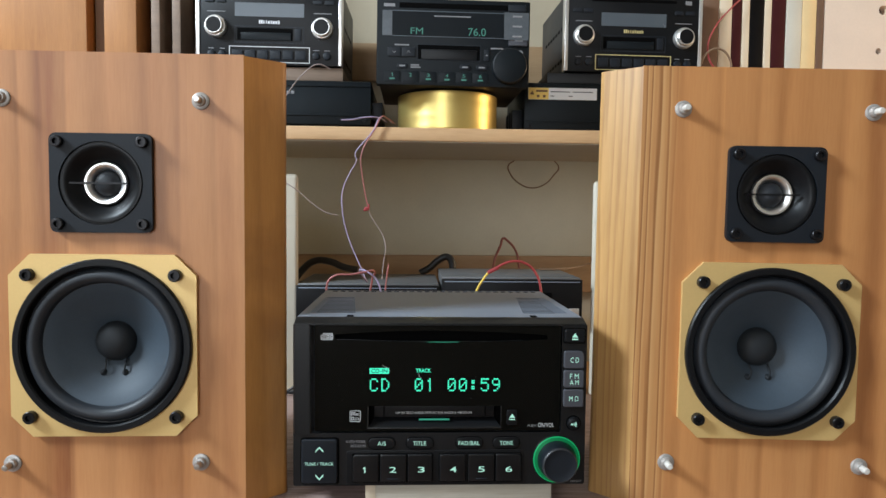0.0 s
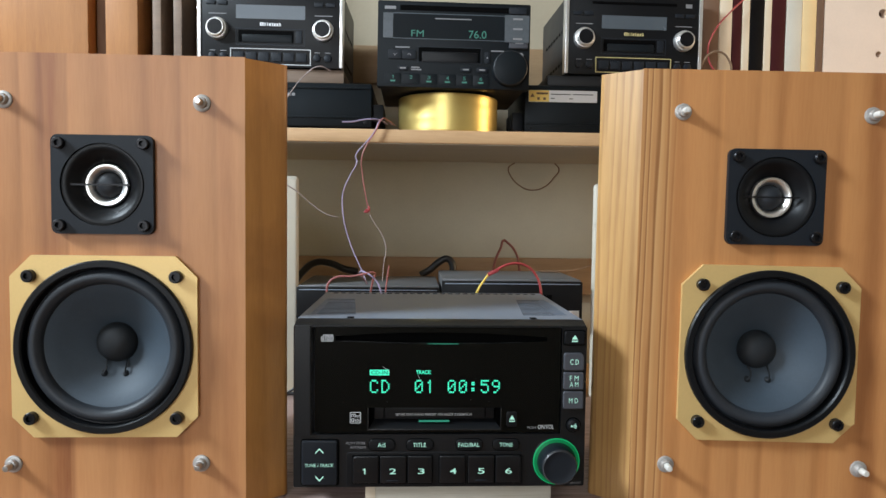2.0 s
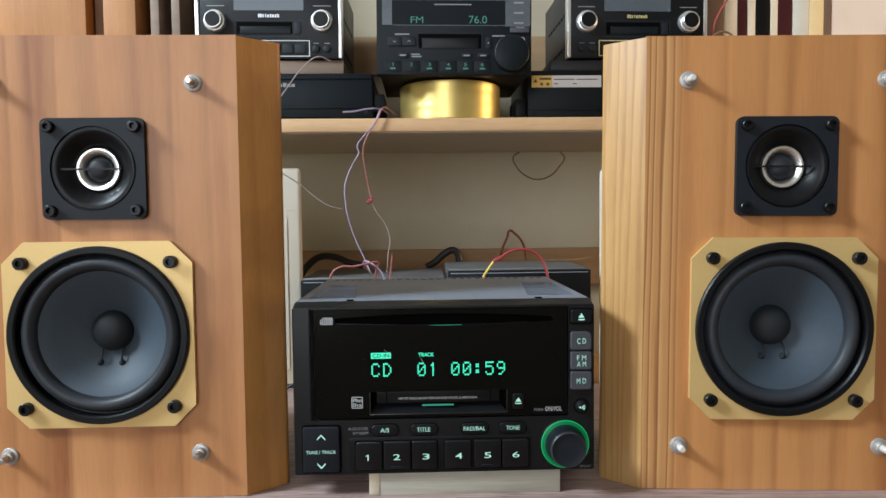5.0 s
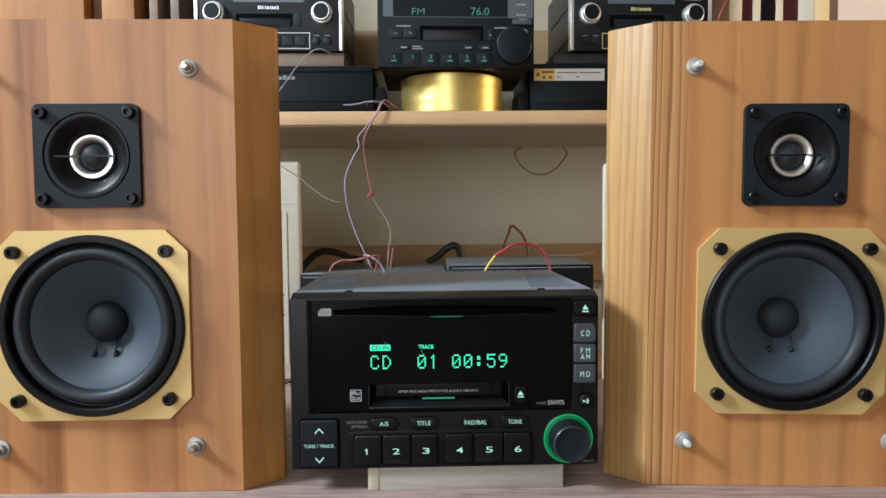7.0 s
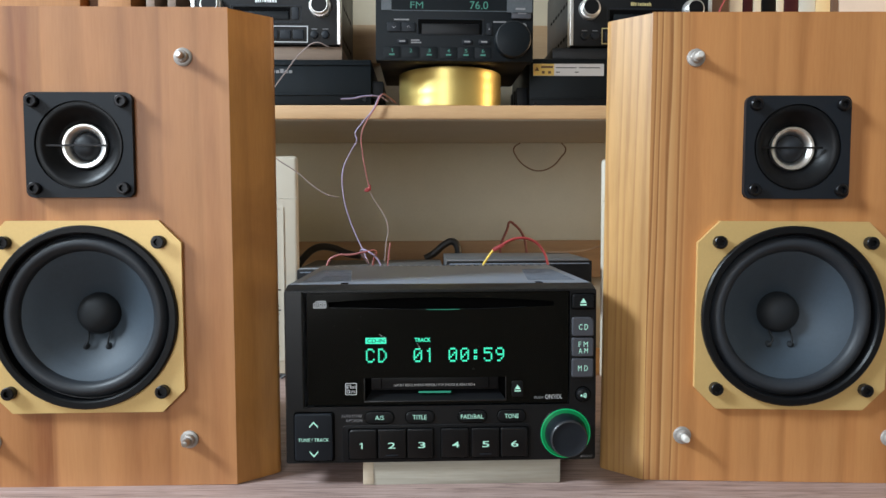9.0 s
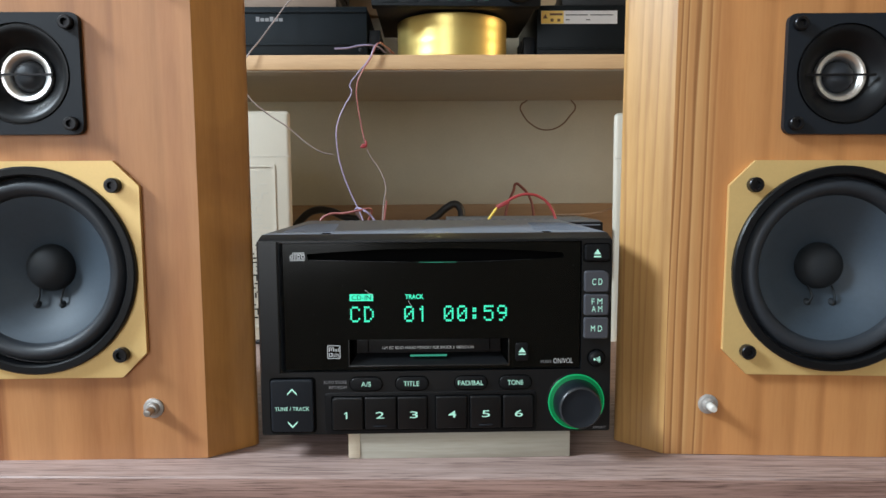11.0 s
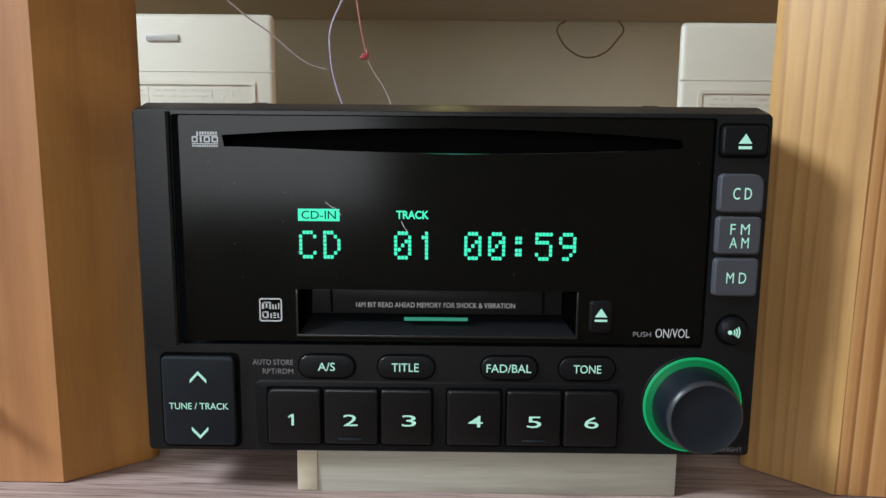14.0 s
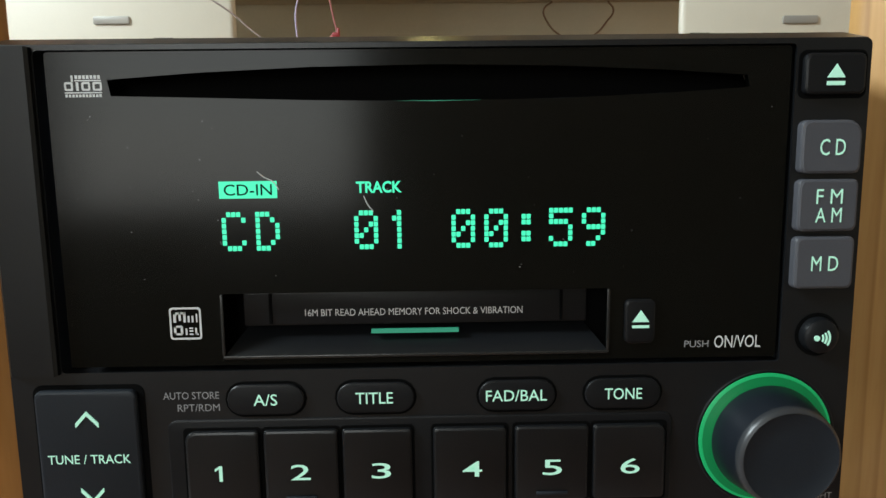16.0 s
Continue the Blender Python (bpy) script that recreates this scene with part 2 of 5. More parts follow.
M = {
    "baffle_a": wood("oiled_alder", (0.355, 0.158, 0.056), (0.445, 0.212, 0.080), (0.50, 0.256, 0.104), board=0.071, stripes=0.25, stripe_scale=14, seam=0.10, wave=(0.019, 3.2, 13, 0.60), streaks=((-0.032, 0.010, 1.0), (-0.074, 0.009, 0.60), (0.030, 0.006, 0.35), (0.072, 0.007, 0.45)), mottle=0.18),
    "baffle_b": wood("oiled_alder_striped", (0.40, 0.182, 0.062), (0.50, 0.242, 0.085), (0.55, 0.288, 0.110), board=0.063, stripes=0.25, stripe_scale=14, seam=0.14, shift=3.2, wave=(0.026, 3.0, 12, 0.60), streaks=((0.066, 0.009, 0.60), (0.018, 0.006, 0.25), (0.040, 0.005, 0.25)), mottle=0.10,
                     zone=(-0.059, -0.067), zone_cols=((0.25, 0.10, 0.03), (0.46, 0.225, 0.082), (0.56, 0.32, 0.13))),
    "post_a": wood("amber_alder", (0.29, 0.128, 0.027), (0.405, 0.192, 0.045), (0.48, 0.245, 0.064), board=0.2, stripes=0.35, stripe_scale=10, seam=0.05, wave=(0.024, 3.6, 9, 0.5), mottle=0.75),
    "post_b": wood("ringed_pine", (0.35, 0.195, 0.066), (0.455, 0.282, 0.105), (0.525, 0.345, 0.142), board=0.3, stripes=0.25, stripe_scale=20, seam=0.05, shift=1.7, wave=(0.0042, 3.0, 22, 0.95), mottle=0.25),
    "shelf": wood("pale_pine", (0.44, 0.27, 0.13), (0.56, 0.38, 0.20), (0.64, 0.46, 0.26), axis="x", board=0.06, stripes=0.3, seam=0.25, rough=0.5, flecks=0.15),
    "underside": plain("sand_coloured_veneer", (0.40, 0.355, 0.275), 0.6, 0, 300, 0.08, 0.0001),
    # darker tan that puts the upper wall's shade into a colour
    "upper_wall_shade": plain("tan_wall_shade", (0.37, 0.315, 0.225), 0.7, 0, 260, 0.05, 0.0001),
    "rail": wood("brown_pine", (0.24, 0.16, 0.085), (0.33, 0.23, 0.125), (0.40, 0.29, 0.165), axis="x", board=0.08, stripes=0.3, seam=0.2, rough=0.55),
    "plank": wood("orange_pine", (0.25, 0.105, 0.030), (0.36, 0.165, 0.048), (0.43, 0.21, 0.07), board=0.4, stripes=0.4, seam=0.2),
    "grey_plank": wood("weathered_oak_laminate", (0.125, 0.075, 0.065), (0.35, 0.265, 0.240), (0.43, 0.35, 0.325), axis="x", board=0.09, stripes=0.55, seam=0.10, rough=0.46, stripe_scale=300, along_scale=0.035, pore=0.25, flecks=0.9, spread=0.15),
    # redder laminate whose darker tone also paints the front edge's shade
    "shaded_edge_plank": wood("reddish_oak_laminate_shaded", (0.10, 0.052, 0.042), (0.29, 0.185, 0.155), (0.36, 0.245, 0.21), axis="x", board=0.2, stripes=0.5, seam=0.05, rough=0.5, stripe_scale=420, along_scale=0.028, pore=0.25, flecks=1.0, spread=0.15),
    "pale_block": wood("bare_wood", (0.42, 0.38, 0.28), (0.52, 0.48, 0.37), (0.58, 0.54, 0.43), axis="x", board=0.2, stripes=0.4, stripe_scale=90, seam=0.1, rough=0.6),
    "board": wood("grey_board", (0.13, 0.095, 0.068), (0.20, 0.15, 0.11), (0.25, 0.19, 0.145), axis="x", board=0.2, stripes=0.4, seam=0.1),
    "block": wood("bleached_wood", (0.25, 0.25, 0.205), (0.38, 0.385, 0.33), (0.45, 0.455, 0.39), axis="x", board=0.2, stripes=0.45, stripe_scale=90, seam=0.1, rough=0.6),
    "brass": plain("brushed_gold_aluminium", (0.66, 0.455, 0.185), 0.42, 0.35, 700, 0.06),
    "black_satin": plain("black_satin_plastic", (0.0050, 0.0055, 0.0066), 0.38, 0, 1400, 0.15, 0.00003, spec=0.2),
    "black_matte": plain("black_moulded_plastic", (0.0092, 0.0120, 0.0165), 0.5, 0, 2200, 0.12, 0.00005, spec=0.22),
    "bezel": plain("charcoal_moulded_plastic", (0.0056, 0.0062, 0.0073), 0.30, 0, 2600, 0.1, 0.00003, spec=0.34),
    "gloss": plain("smoked_gloss_acrylic", (0.0016, 0.0018, 0.0016), 0.15, 0, 500, 0.1, 0, spec=0.19),
    "polished_edge": plain("polished_acrylic_edge", (0.012, 0.0125, 0.013), 0.22, 0, 500, 0.1, 0, spec=0.5),
    # near-black painting the shade in slots, vents and recesses; also dark print
    "void": plain("recess_shade_and_black", (0.0015, 0.0015, 0.0016), 0.8, 0, 400, 0.1, 0, spec=0.05),
    "grey_button": plain("grey_moulded_plastic", (0.055, 0.057, 0.067), 0.45, 0, 2400, 0.08, 0.00004, spec=0.3),
    "rubber": plain("black_rubber_surround", (0.021, 0.0245, 0.030), 0.48, 0, 800, 0.15, 0.00003, spec=0.3),
    "cone": plain("coated_paper_cone", (0.035, 0.051, 0.069), 0.58, 0, 500, 0.14, 0.00008, spec=0.4),
    "cap": plain("dust_cap_felt", (0.015, 0.018, 0.0215), 0.6, 0, 1500, 0.15, 0.00006, spec=0.25),
    "black_metal": plain("blackened_steel", (0.012, 0.012, 0.014), 0.35, 0.6, 900, 0.15),
    "chrome": plain("polished_chrome", (0.93, 0.93, 0.92), 0.34, 1.0, 900, 0.06, 0),
    "steel": plain("zinc_steel", (0.50, 0.49, 0.47), 0.32, 0.9, 900, 0.08),
    "chassis": plain("galvanised_sheet", (0.23, 0.268, 0.335), 0.45, 0.35, 1500, 0.08),
    "dark_sheet": plain("grey_painted_sheet", (0.022, 0.0235, 0.026), 0.45, 0.3, 1500, 0.12, spec=0.3),
    "deck_top": plain("brushed_grey_cover", (0.16, 0.163, 0.168), 0.45, 0.3, 1500, 0.1),
    "amp": plain("black_anodised_aluminium", (0.0105, 0.0140, 0.0170), 0.42, 0.4, 1200, 0.12, spec=0.17),
    "silver": plain("silver_trim", (0.75, 0.75, 0.74), 0.3, 0.8, 900, 0.06),
    "screen": plain("unlit_lcd", (0.075, 0.09, 0.105), 0.25, 0, 600, 0.05, 0),
    "grey_face": plain("dark_grey_faceplate", (0.0075, 0.0098, 0.0118), 0.4, 0, 1800, 0.1, 0.00003, spec=0.12),
    "knob": plain("black_turned_plastic", (0.0065, 0.0085, 0.0125), 0.34, 0, 2200, 0.12, 0.00003, spec=0.35),
    # lighter than the knob, painting the highlight on its bevelled rim
    "knob_rim_highlight": plain("satin_plastic_highlight", (0.028, 0.030, 0.034), 0.36, 0.2, 2200, 0.12, 0.00003),
    "film": plain("clear_protective_film", (0.085, 0.095, 0.105), 0.25, 0, 300, 0.2, 0.00005, spec=0.3),
    "white_plastic": plain("ivory_plastic", (0.53, 0.485, 0.40), 0.45, 0, 900, 0.04),
    "badge": plain("grey_badge", (0.30, 0.285, 0.26), 0.4, 0.2, 900, 0.04),
    # ivory darkened to paint the shade of shallow relief and seam
    "ridge": plain("shaded_ivory", (0.50, 0.47, 0.40), 0.5, 0, 900, 0.04),
    "wall": plain("cream_wall_paint", (0.52, 0.50, 0.40), 0.75, 0, 260, 0.05, 0.0002),
    "room_wall": plain("beige_wall_paint", (0.42, 0.38, 0.32), 0.8, 0, 260, 0.05, 0.0002),
    "floor": wood("brown_floorboards", (0.12, 0.06, 0.03), (0.18, 0.10, 0.05), (0.24, 0.14, 0.08), axis="y", board=0.12, stripes=0.4, seam=0.5),
    "ink": plain("pale_print", (0.50, 0.51, 0.52), 0.5, 0, 900, 0.06, 0),
    "ink_dim": plain("grey_print", (0.20, 0.20, 0.21), 0.5, 0, 900, 0.06, 0),
    "ink_gold": plain("gold_print", (0.62, 0.52, 0.24), 0.4, 0.3, 900, 0.06, 0),
    "gold_foil": plain("gold_metallised_tape", (0.68, 0.52, 0.18), 0.36, 0.85, 60, 0.06, 0.00008),
    "washer": plain("dull_zinc_washer", (0.36, 0.34, 0.32), 0.36, 0.35, 900, 0.08),
    "tip_white": plain("white_nylon", (0.58, 0.56, 0.52), 0.5, 0, 900, 0.05, 0),
    "sticker": plain("white_sticker", (0.72, 0.74, 0.78), 0.5, 0, 900, 0.04, 0),
    "sticker_yellow": plain("yellow_sticker", (0.80, 0.58, 0.16), 0.5, 0, 900, 0.05, 0),
    "red_wire": plain("red_insulation", (0.32, 0.04, 0.045), 0.45, 0, 900, 0.1, 0),
    "pink_wire": plain("faded_red_insulation", (0.33, 0.115, 0.11), 0.45, 0, 900, 0.1, 0),
    "violet_wire": plain("violet_insulation", (0.30, 0.25, 0.38), 0.45, 0, 900, 0.1, 0),
    "grey_wire": plain("pinkish_grey_insulation", (0.34, 0.275, 0.265), 0.45, 0, 900, 0.1, 0),
    "brown_wire": plain("brown_insulation", (0.21, 0.135, 0.085), 0.5, 0, 900, 0.1, 0),
    "rust_wire": plain("rust_red_insulation", (0.20, 0.055, 0.04), 0.5, 0, 900, 0.1, 0),
    "yellow_wire": plain("yellow_insulation", (0.75, 0.55, 0.08), 0.45, 0, 900, 0.1, 0),
    "black_wire": plain("black_cable", (0.015, 0.015, 0.016), 0.45, 0, 900, 0.1, 0),
    "maroon": plain("maroon_binding", (0.05, 0.009, 0.010), 0.55, 0, 900, 0.15, spec=0.15),
    "near_black": plain("black_binding", (0.005, 0.0042, 0.0042), 0.6, 0, 900, 0.15, spec=0.10),
    "cream": plain("cream_card", (0.72, 0.60, 0.44), 0.6, 0, 600, 0.06),
    "grey_cream": plain("grey_cream_card", (0.62, 0.58, 0.49), 0.6, 0, 600, 0.06),
    "straw": plain("straw_card", (0.80, 0.58, 0.30), 0.6, 0, 600, 0.06),
    "pale_board": plain("pale_birch_ply", (0.80, 0.64, 0.52), 0.6, 0, 300, 0.05),
    "umber": plain("umber_card", (0.17, 0.10, 0.065), 0.6, 0, 600, 0.1, spec=0.2),
    "vfd": glowing("vfd_green", (0.045, 0.92, 0.55), 1.12),
    "legend": glowing("backlit_legend", (0.33, 0.86, 0.66), 0.56, (0.3, 0.4, 0.36)),
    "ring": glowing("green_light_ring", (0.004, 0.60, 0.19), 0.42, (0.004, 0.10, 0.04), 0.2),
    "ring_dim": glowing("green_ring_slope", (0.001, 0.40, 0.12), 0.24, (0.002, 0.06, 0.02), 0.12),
    "slot_light": glowing("green_slot_light", (0.04, 0.42, 0.27), 0.36, (0.02, 0.15, 0.10)),
    "lcd_legend": glowing("dim_green_segments", (0.14, 0.60, 0.48), 0.28),
}


# ---- mesh helpers ----
def box(bm, x0, x1, y0, y1, z0, z1, bevel=0.0, seg=2):
    vs = [bm.verts.new((x, y, z)) for x in (x0, x1) for y in (y0, y1) for z in (z0, z1)]
    fs = [bm.faces.new([vs[i] for i in q]) for q in ((0, 1, 3, 2), (4, 6, 7, 5), (0, 4, 5, 1), (2, 3, 7, 6), (0, 2, 6, 4), (1, 5, 7, 3))]
    if bevel:
        es = list({e for f in fs for e in f.edges})
        bmesh.ops.bevel(bm, geom=es, offset=bevel, segments=seg, affect="EDGES", profile=0.5)
    return bm


def outline(x0, x1, z0, z1, r=0.0, n=4, radii=None):
    """A rounded rectangle, anticlockwise from its lower left; radii: one for each corner (ll, lr, ur, ul)."""
    rs = radii or (r, r, r, r)
    pts = []
    for (cx, cz, a), q in zip(((x0, z0, 180), (x1, z0, 270), (x1, z1, 0), (x0, z1, 90)), rs):
        if q <= 0:
            pts.append((cx, cz))
            continue
        ox, oz = (cx + q if cx == x0 else cx - q), (cz + q if cz == z0 else cz - q)
        pts += [(ox + q * math.cos(radians(a + 90 * i / n)), oz + q * math.sin(radians(a + 90 * i / n))) for i in range(n + 1)]
    return pts


def disc(cx, cz, r, n=40):
    return [(cx + r * math.cos(2 * math.pi * i / n), cz + r * math.sin(2 * math.pi * i / n)) for i in range(n)]


def prism(bm, pts, y0, y1, edge=0.0):
    """pts in x and z, from y0 (front) to y1; edge: a small rounding of the front rim."""
    x0, x1 = min(p[0] for p in pts), max(p[0] for p in pts)
    z0, z1 = min(p[1] for p in pts), max(p[1] for p in pts)

    def ring(y, ins):
        kx, kz = (1 - 2 * ins / max(x1 - x0, 1e-6)), (1 - 2 * ins / max(z1 - z0, 1e-6))
        mx, mz = (x0 + x1) / 2, (z0 + z1) / 2
        return [bm.verts.new((mx + (p[0] - mx) * kx, y, mz + (p[1] - mz) * kz)) for p in pts]
    rings = [ring(y0, edge), ring(y0 + 0.3 * edge, 0.3 * edge), ring(y0 + edge, 0)] if edge else [ring(y0, 0)]
    rings.append(ring(y1, 0))
    n = len(pts)
    bm.faces.new(rings[0])
    for a, b in zip(rings, rings[1:]):
        for i in range(n):
            bm.faces.new((a[i], b[i], b[(i + 1) % n], a[(i + 1) % n]))
    bm.faces.new(list(reversed(rings[-1])))
    return bm


def holed(bm, outer, holes, y0, y1):
    """A plate in x and z with holes through it, from y0 to y1."""
    for y in (y0, y1):
        edges = []
        for loop in [outer] + holes:
            vs = [bm.verts.new((x, y, z)) for x, z in loop]
            edges += [bm.edges.new((vs[i], vs[(i + 1) % len(vs)])) for i in range(len(vs))]
        bmesh.ops.triangle_fill(bm, edges=edges, use_beauty=True, use_dissolve=False, normal=(0, -1, 0))
    for loop in [outer] + holes:
        a, b = ([bm.verts.new((x, y, z)) for x, z in loop] for y in (y0, y1))
        for i in range(len(loop)):
            j = (i + 1) % len(loop)
            bm.faces.new((a[i], a[j], b[j], b[i]))
    bmesh.ops.remove_doubles(bm, verts=bm.verts[:], dist=1e-6)
    return bm


def lathe(bm, cx, cz, profile, n=48):
    """profile: radius and y, from the rim inwards, round an axis along y."""
    rings = []
    for r, y in profile:
        if r < 1e-6:
            rings.append([bm.verts.new((cx, y, cz))])
        else:
            rings.append([bm.verts.new((cx + r * math.cos(2 * math.pi * i / n), y, cz + r * math.sin(2 * math.pi * i / n))) for i in range(n)])
    for a, b in zip(rings, rings[1:]):
        for i in range(n):
            j = (i + 1) % n
            if len(b) == 1:
                bm.faces.new((a[i], a[j], b[0]))
            elif len(a) == 1:
                bm.faces.new((a[0], b[j], b[i]))
            else:
                bm.faces.new((a[i], a[j], b[j], b[i]))
    return bm


def lettering(bm, words, x0, x1, z0, z1, y, thick=0.00012, bold=0.004):
    """Words in Blender's own font, drawn to fill the rectangle, facing the front."""
    if words == "1":
        w, h = x1 - x0, z1 - z0
        q = [(x0 + 0.55 * w, z0), (x1, z0), (x1, z1), (x0 + 0.62 * w, z1), (x0, z0 + 0.80 * h), (x0, z0 + 0.64 * h), (x0 + 0.55 * w, z0 + 0.80 * h)]
        bm.faces.new([bm.verts.new((a, y - thick, b)) for a, b in q])
        return bm
    c = bpy.data.curves.new("words", "FONT")
    c.body, c.resolution_u, c.offset = words, 3, (0 if "M" in words else bold)
    ob = bpy.data.objects.new("words", c)
    scene.collection.objects.link(ob)
    me = bpy.data.meshes.new_from_object(ob.evaluated_get(bpy.context.evaluated_depsgraph_get()))
    bpy.data.objects.remove(ob)
    bpy.data.curves.remove(c)
    co = [v.co.copy() for v in me.vertices]
    ax, bx, az, bz = min(v.x for v in co), max(v.x for v in co), min(v.y for v in co), max(v.y for v in co)
    vs = [bm.verts.new((x0 + (v.x - ax) / (bx - ax) * (x1 - x0), y - thick, z0 + (v.y - az) / (bz - az) * (z1 - z0))) for v in co]
    for p in me.polygons:
        try:
            bm.faces.new([vs[i] for i in p.vertices])
        except ValueError:
            pass
    bpy.data.meshes.remove(me)
    return bm


def mesh_of(name, bm, material, smooth=True):
    bmesh.ops.recalc_face_normals(bm, faces=bm.faces[:])
    me = bpy.data.meshes.new(name)
    bm.to_mesh(me)
    bm.free()
    me.materials.append(M[material])
    if smooth:
        me.polygons.foreach_set("use_smooth", [True] * len(me.polygons))
        me.set_sharp_from_angle(angle=radians(35))
    return me


def part(name, bm, material, parent, label=""):
    ob = new(name, mesh_of(name, bm, material))
    ob.parent = parent
    return tagged(ob, label) if label else ob


def solid(name, bm, material, label="", category="", group="", kind="", m=None):
    ob = new(name, mesh_of(name, bm, material))
    if m is not None:
        ob.matrix_world = m
    return tagged(ob, label, category, group, kind)


def thing(name, m, label, category, group=""):
    ob = new(name)
    ob.empty_display_size = 0.02
    ob.matrix_world = m
    return tagged(ob, label, category, group)


def B():
    return bmesh.new()


def tube(name, pts, r, material, parent=None, label="", category="", res=6):
    """A round wire through the points, as a mesh."""
    c = bpy.data.curves.new(name, "CURVE")
    c.dimensions, c.bevel_depth, c.bevel_resolution, c.resolution_u, c.use_fill_caps = "3D", r, 2, res, True
    sp = c.splines.new("BEZIER")
    sp.bezier_points.add(len(pts) - 1)
    for bp, p in zip(sp.bezier_points, pts):
        bp.co, bp.handle_left_type, bp.handle_right_type = p, "AUTO", "AUTO"
    tmp = bpy.data.objects.new(name, c)
    scene.collection.objects.link(tmp)
    me = bpy.data.meshes.new_from_object(tmp.evaluated_get(bpy.context.evaluated_depsgraph_get()))
    bpy.data.objects.remove(tmp)
    bpy.data.curves.remove(c)
    me.name = name
    me.materials.clear()
    me.materials.append(M[material])
    me.polygons.foreach_set("use_smooth", [True] * len(me.polygons))
    ob = new(name, me)
    if parent:
        ob.parent = parent
    return tagged(ob, label, category)


# ---- room ----
def slab(name, x0, x1, y0, y1, z0, z1, material, label, category, bevel=0.0):
    return solid(name, box(B(), x0, x1, y0, y1, z0, z1, bevel), material, label, category, kind="structure")


FLOOR = -0.75
slab("floor", -1.6, 1.6, -2.4, 0.70, FLOOR - 0.1, FLOOR, "floor", "dark brown floorboards under the desk", "floor")
# unseen ceiling, added to close the room for bounced light
slab("ceiling", -1.7, 1.7, -2.5, 0.85, 1.75, 1.85, "room_wall", "unseen beige ceiling added to bounce light", "ceiling")
slab("wall_north", -1.7, 1.7, 0.682, 0.782, FLOOR, 1.75, "wall", "cream painted wall behind the shelves", "wall")


def window_wall(name, length, a0, a1, z0, z1, m):
    """A wall with a window's opening through it."""
    bm = holed(B(), [(0, FLOOR), (length, FLOOR), (length, 1.75), (0, 1.75)], [[(a0, z0), (a1, z0), (a1, z1), (a0, z1)]], 0, 0.1)
    solid(name, bm, "room_wall", "unseen beige wall with a window opening, added to bounce light", "wall", kind="structure", m=m)


# three unseen walls added for bounced light and reflections
window_wall("wall_west", 3.082, 1.40, 2.12, 0.85, 1.60, Matrix(((0, -1, 0, -1.6), (1, 0, 0, -2.4), (0, 0, 1, 0), (0, 0, 0, 1))))
window_wall("wall_east", 3.082, 2.52, 3.04, 0.06, 0.62, Matrix(((0, -1, 0, 1.7), (1, 0, 0, -2.4), (0, 0, 1, 0), (0, 0, 0, 1))))
window_wall("wall_south", 3.2, 0.25, 1.35, -0.1, 1.35, Matrix(((1, 0, 0, -1.6), (0, 1, 0, -2.5), (0, 0, 1, 0), (0, 0, 0, 1))))

# ---- bookcase behind the desk ----
bookcase = thing("bookcase", pose(0, 0, 0), "open pine bookcase with pale shelves standing against the wall", "bookcase")
part("shelf", box(B(), -0.80, 0.80, 0.415, 0.678, 0.2662, 0.2822, 0.0012), "shelf", bookcase, "pale pine shelf board")
part("shelf_underside", box(B(), -0.798, 0.798, 0.4175, 0.677, 0.2649, 0.2661), "underside", bookcase, "sand-coloured veneer under the shelf")
part("shelf", box(B(), -0.80, 0.80, 0.40, 0.678, -0.077, -0.060, 0.0012), "shelf", bookcase, "pale pine lower shelf board")
part("back_rail", box(B(), -0.80, 0.80, 0.662, 0.678, 0.055, 0.1125, 0.001), "rail", bookcase, "brown pine rail along the back")
part("back_rail", box(B(), -0.80, 0.80, 0.662, 0.678, 0.384, 0.442, 0.001), "rail", bookcase, "brown pine rail along the back")
# panel added over the wall; its darker tan stands for shade
part("back_panel", box(B(), -0.80, 0.80, 0.6785, 0.6812, 0.2830, 1.05), "upper_wall_shade", bookcase, "added tan panel that darkens the wall above the shelf")
for sx in (-1, 1):
    part("upright", box(B(), sx * 0.815 - 0.015, sx * 0.815 + 0.015, 0.645, 0.677, FLOOR, 1.1, 0.001), "plank", bookcase)

# ---- desk ----
desk = thing("desk", pose(0, 0.0, 0, 0, 0.35, -1.7), "narrow desk with a greyish brown oak laminate top", "desk")
part("desktop", box(B(), -0.62, 0.62, -0.020, 0.268, -0.0205, -0.0008, 0.0012, 3), "grey_plank", desk, "greyish brown wood-grain laminate top")
# strip over the desktop's front, its colour darkened as if shaded
part("edge_band", box(B(), -0.619, 0.619, -0.0212, -0.0202, -0.0203, -0.0014, 0.0004), "shaded_edge_plank", desk, "reddish brown grained edge strip, darkened for shade")
for lx in (-0.131, 0.47, -0.58):
    part("leg", box(B(), lx - 0.008, lx + 0.008, -0.012, 0.02, FLOOR + 0.006, -0.021, 0.001), "grey_plank", desk)
    part("leg", box(B(), lx - 0.008, lx + 0.008, 0.235, 0.262, FLOOR + 0.006, -0.021, 0.001), "grey_plank", desk)


# ---- loudspeakers ----
def pin(sp, x, z, tip):
    bm = lathe(B(), x, z, [(0.0051, 0), (0.0051, -0.0009), (0.0047, -0.0012), (0.0034, -0.0013), (0.0033, -0.0032), (0.0029, -0.0038), (0.0021, -0.0040)], 24)
    p = part("grille_pin", bm, "washer", sp, "zinc washer and stud for a grille")
    part("stud_tip", lathe(B(), x, z, [(0.0020, -0.0038), (0.0020, -0.0085), (0.0016, -0.0092), (0, -0.0094)], 16), tip, p)


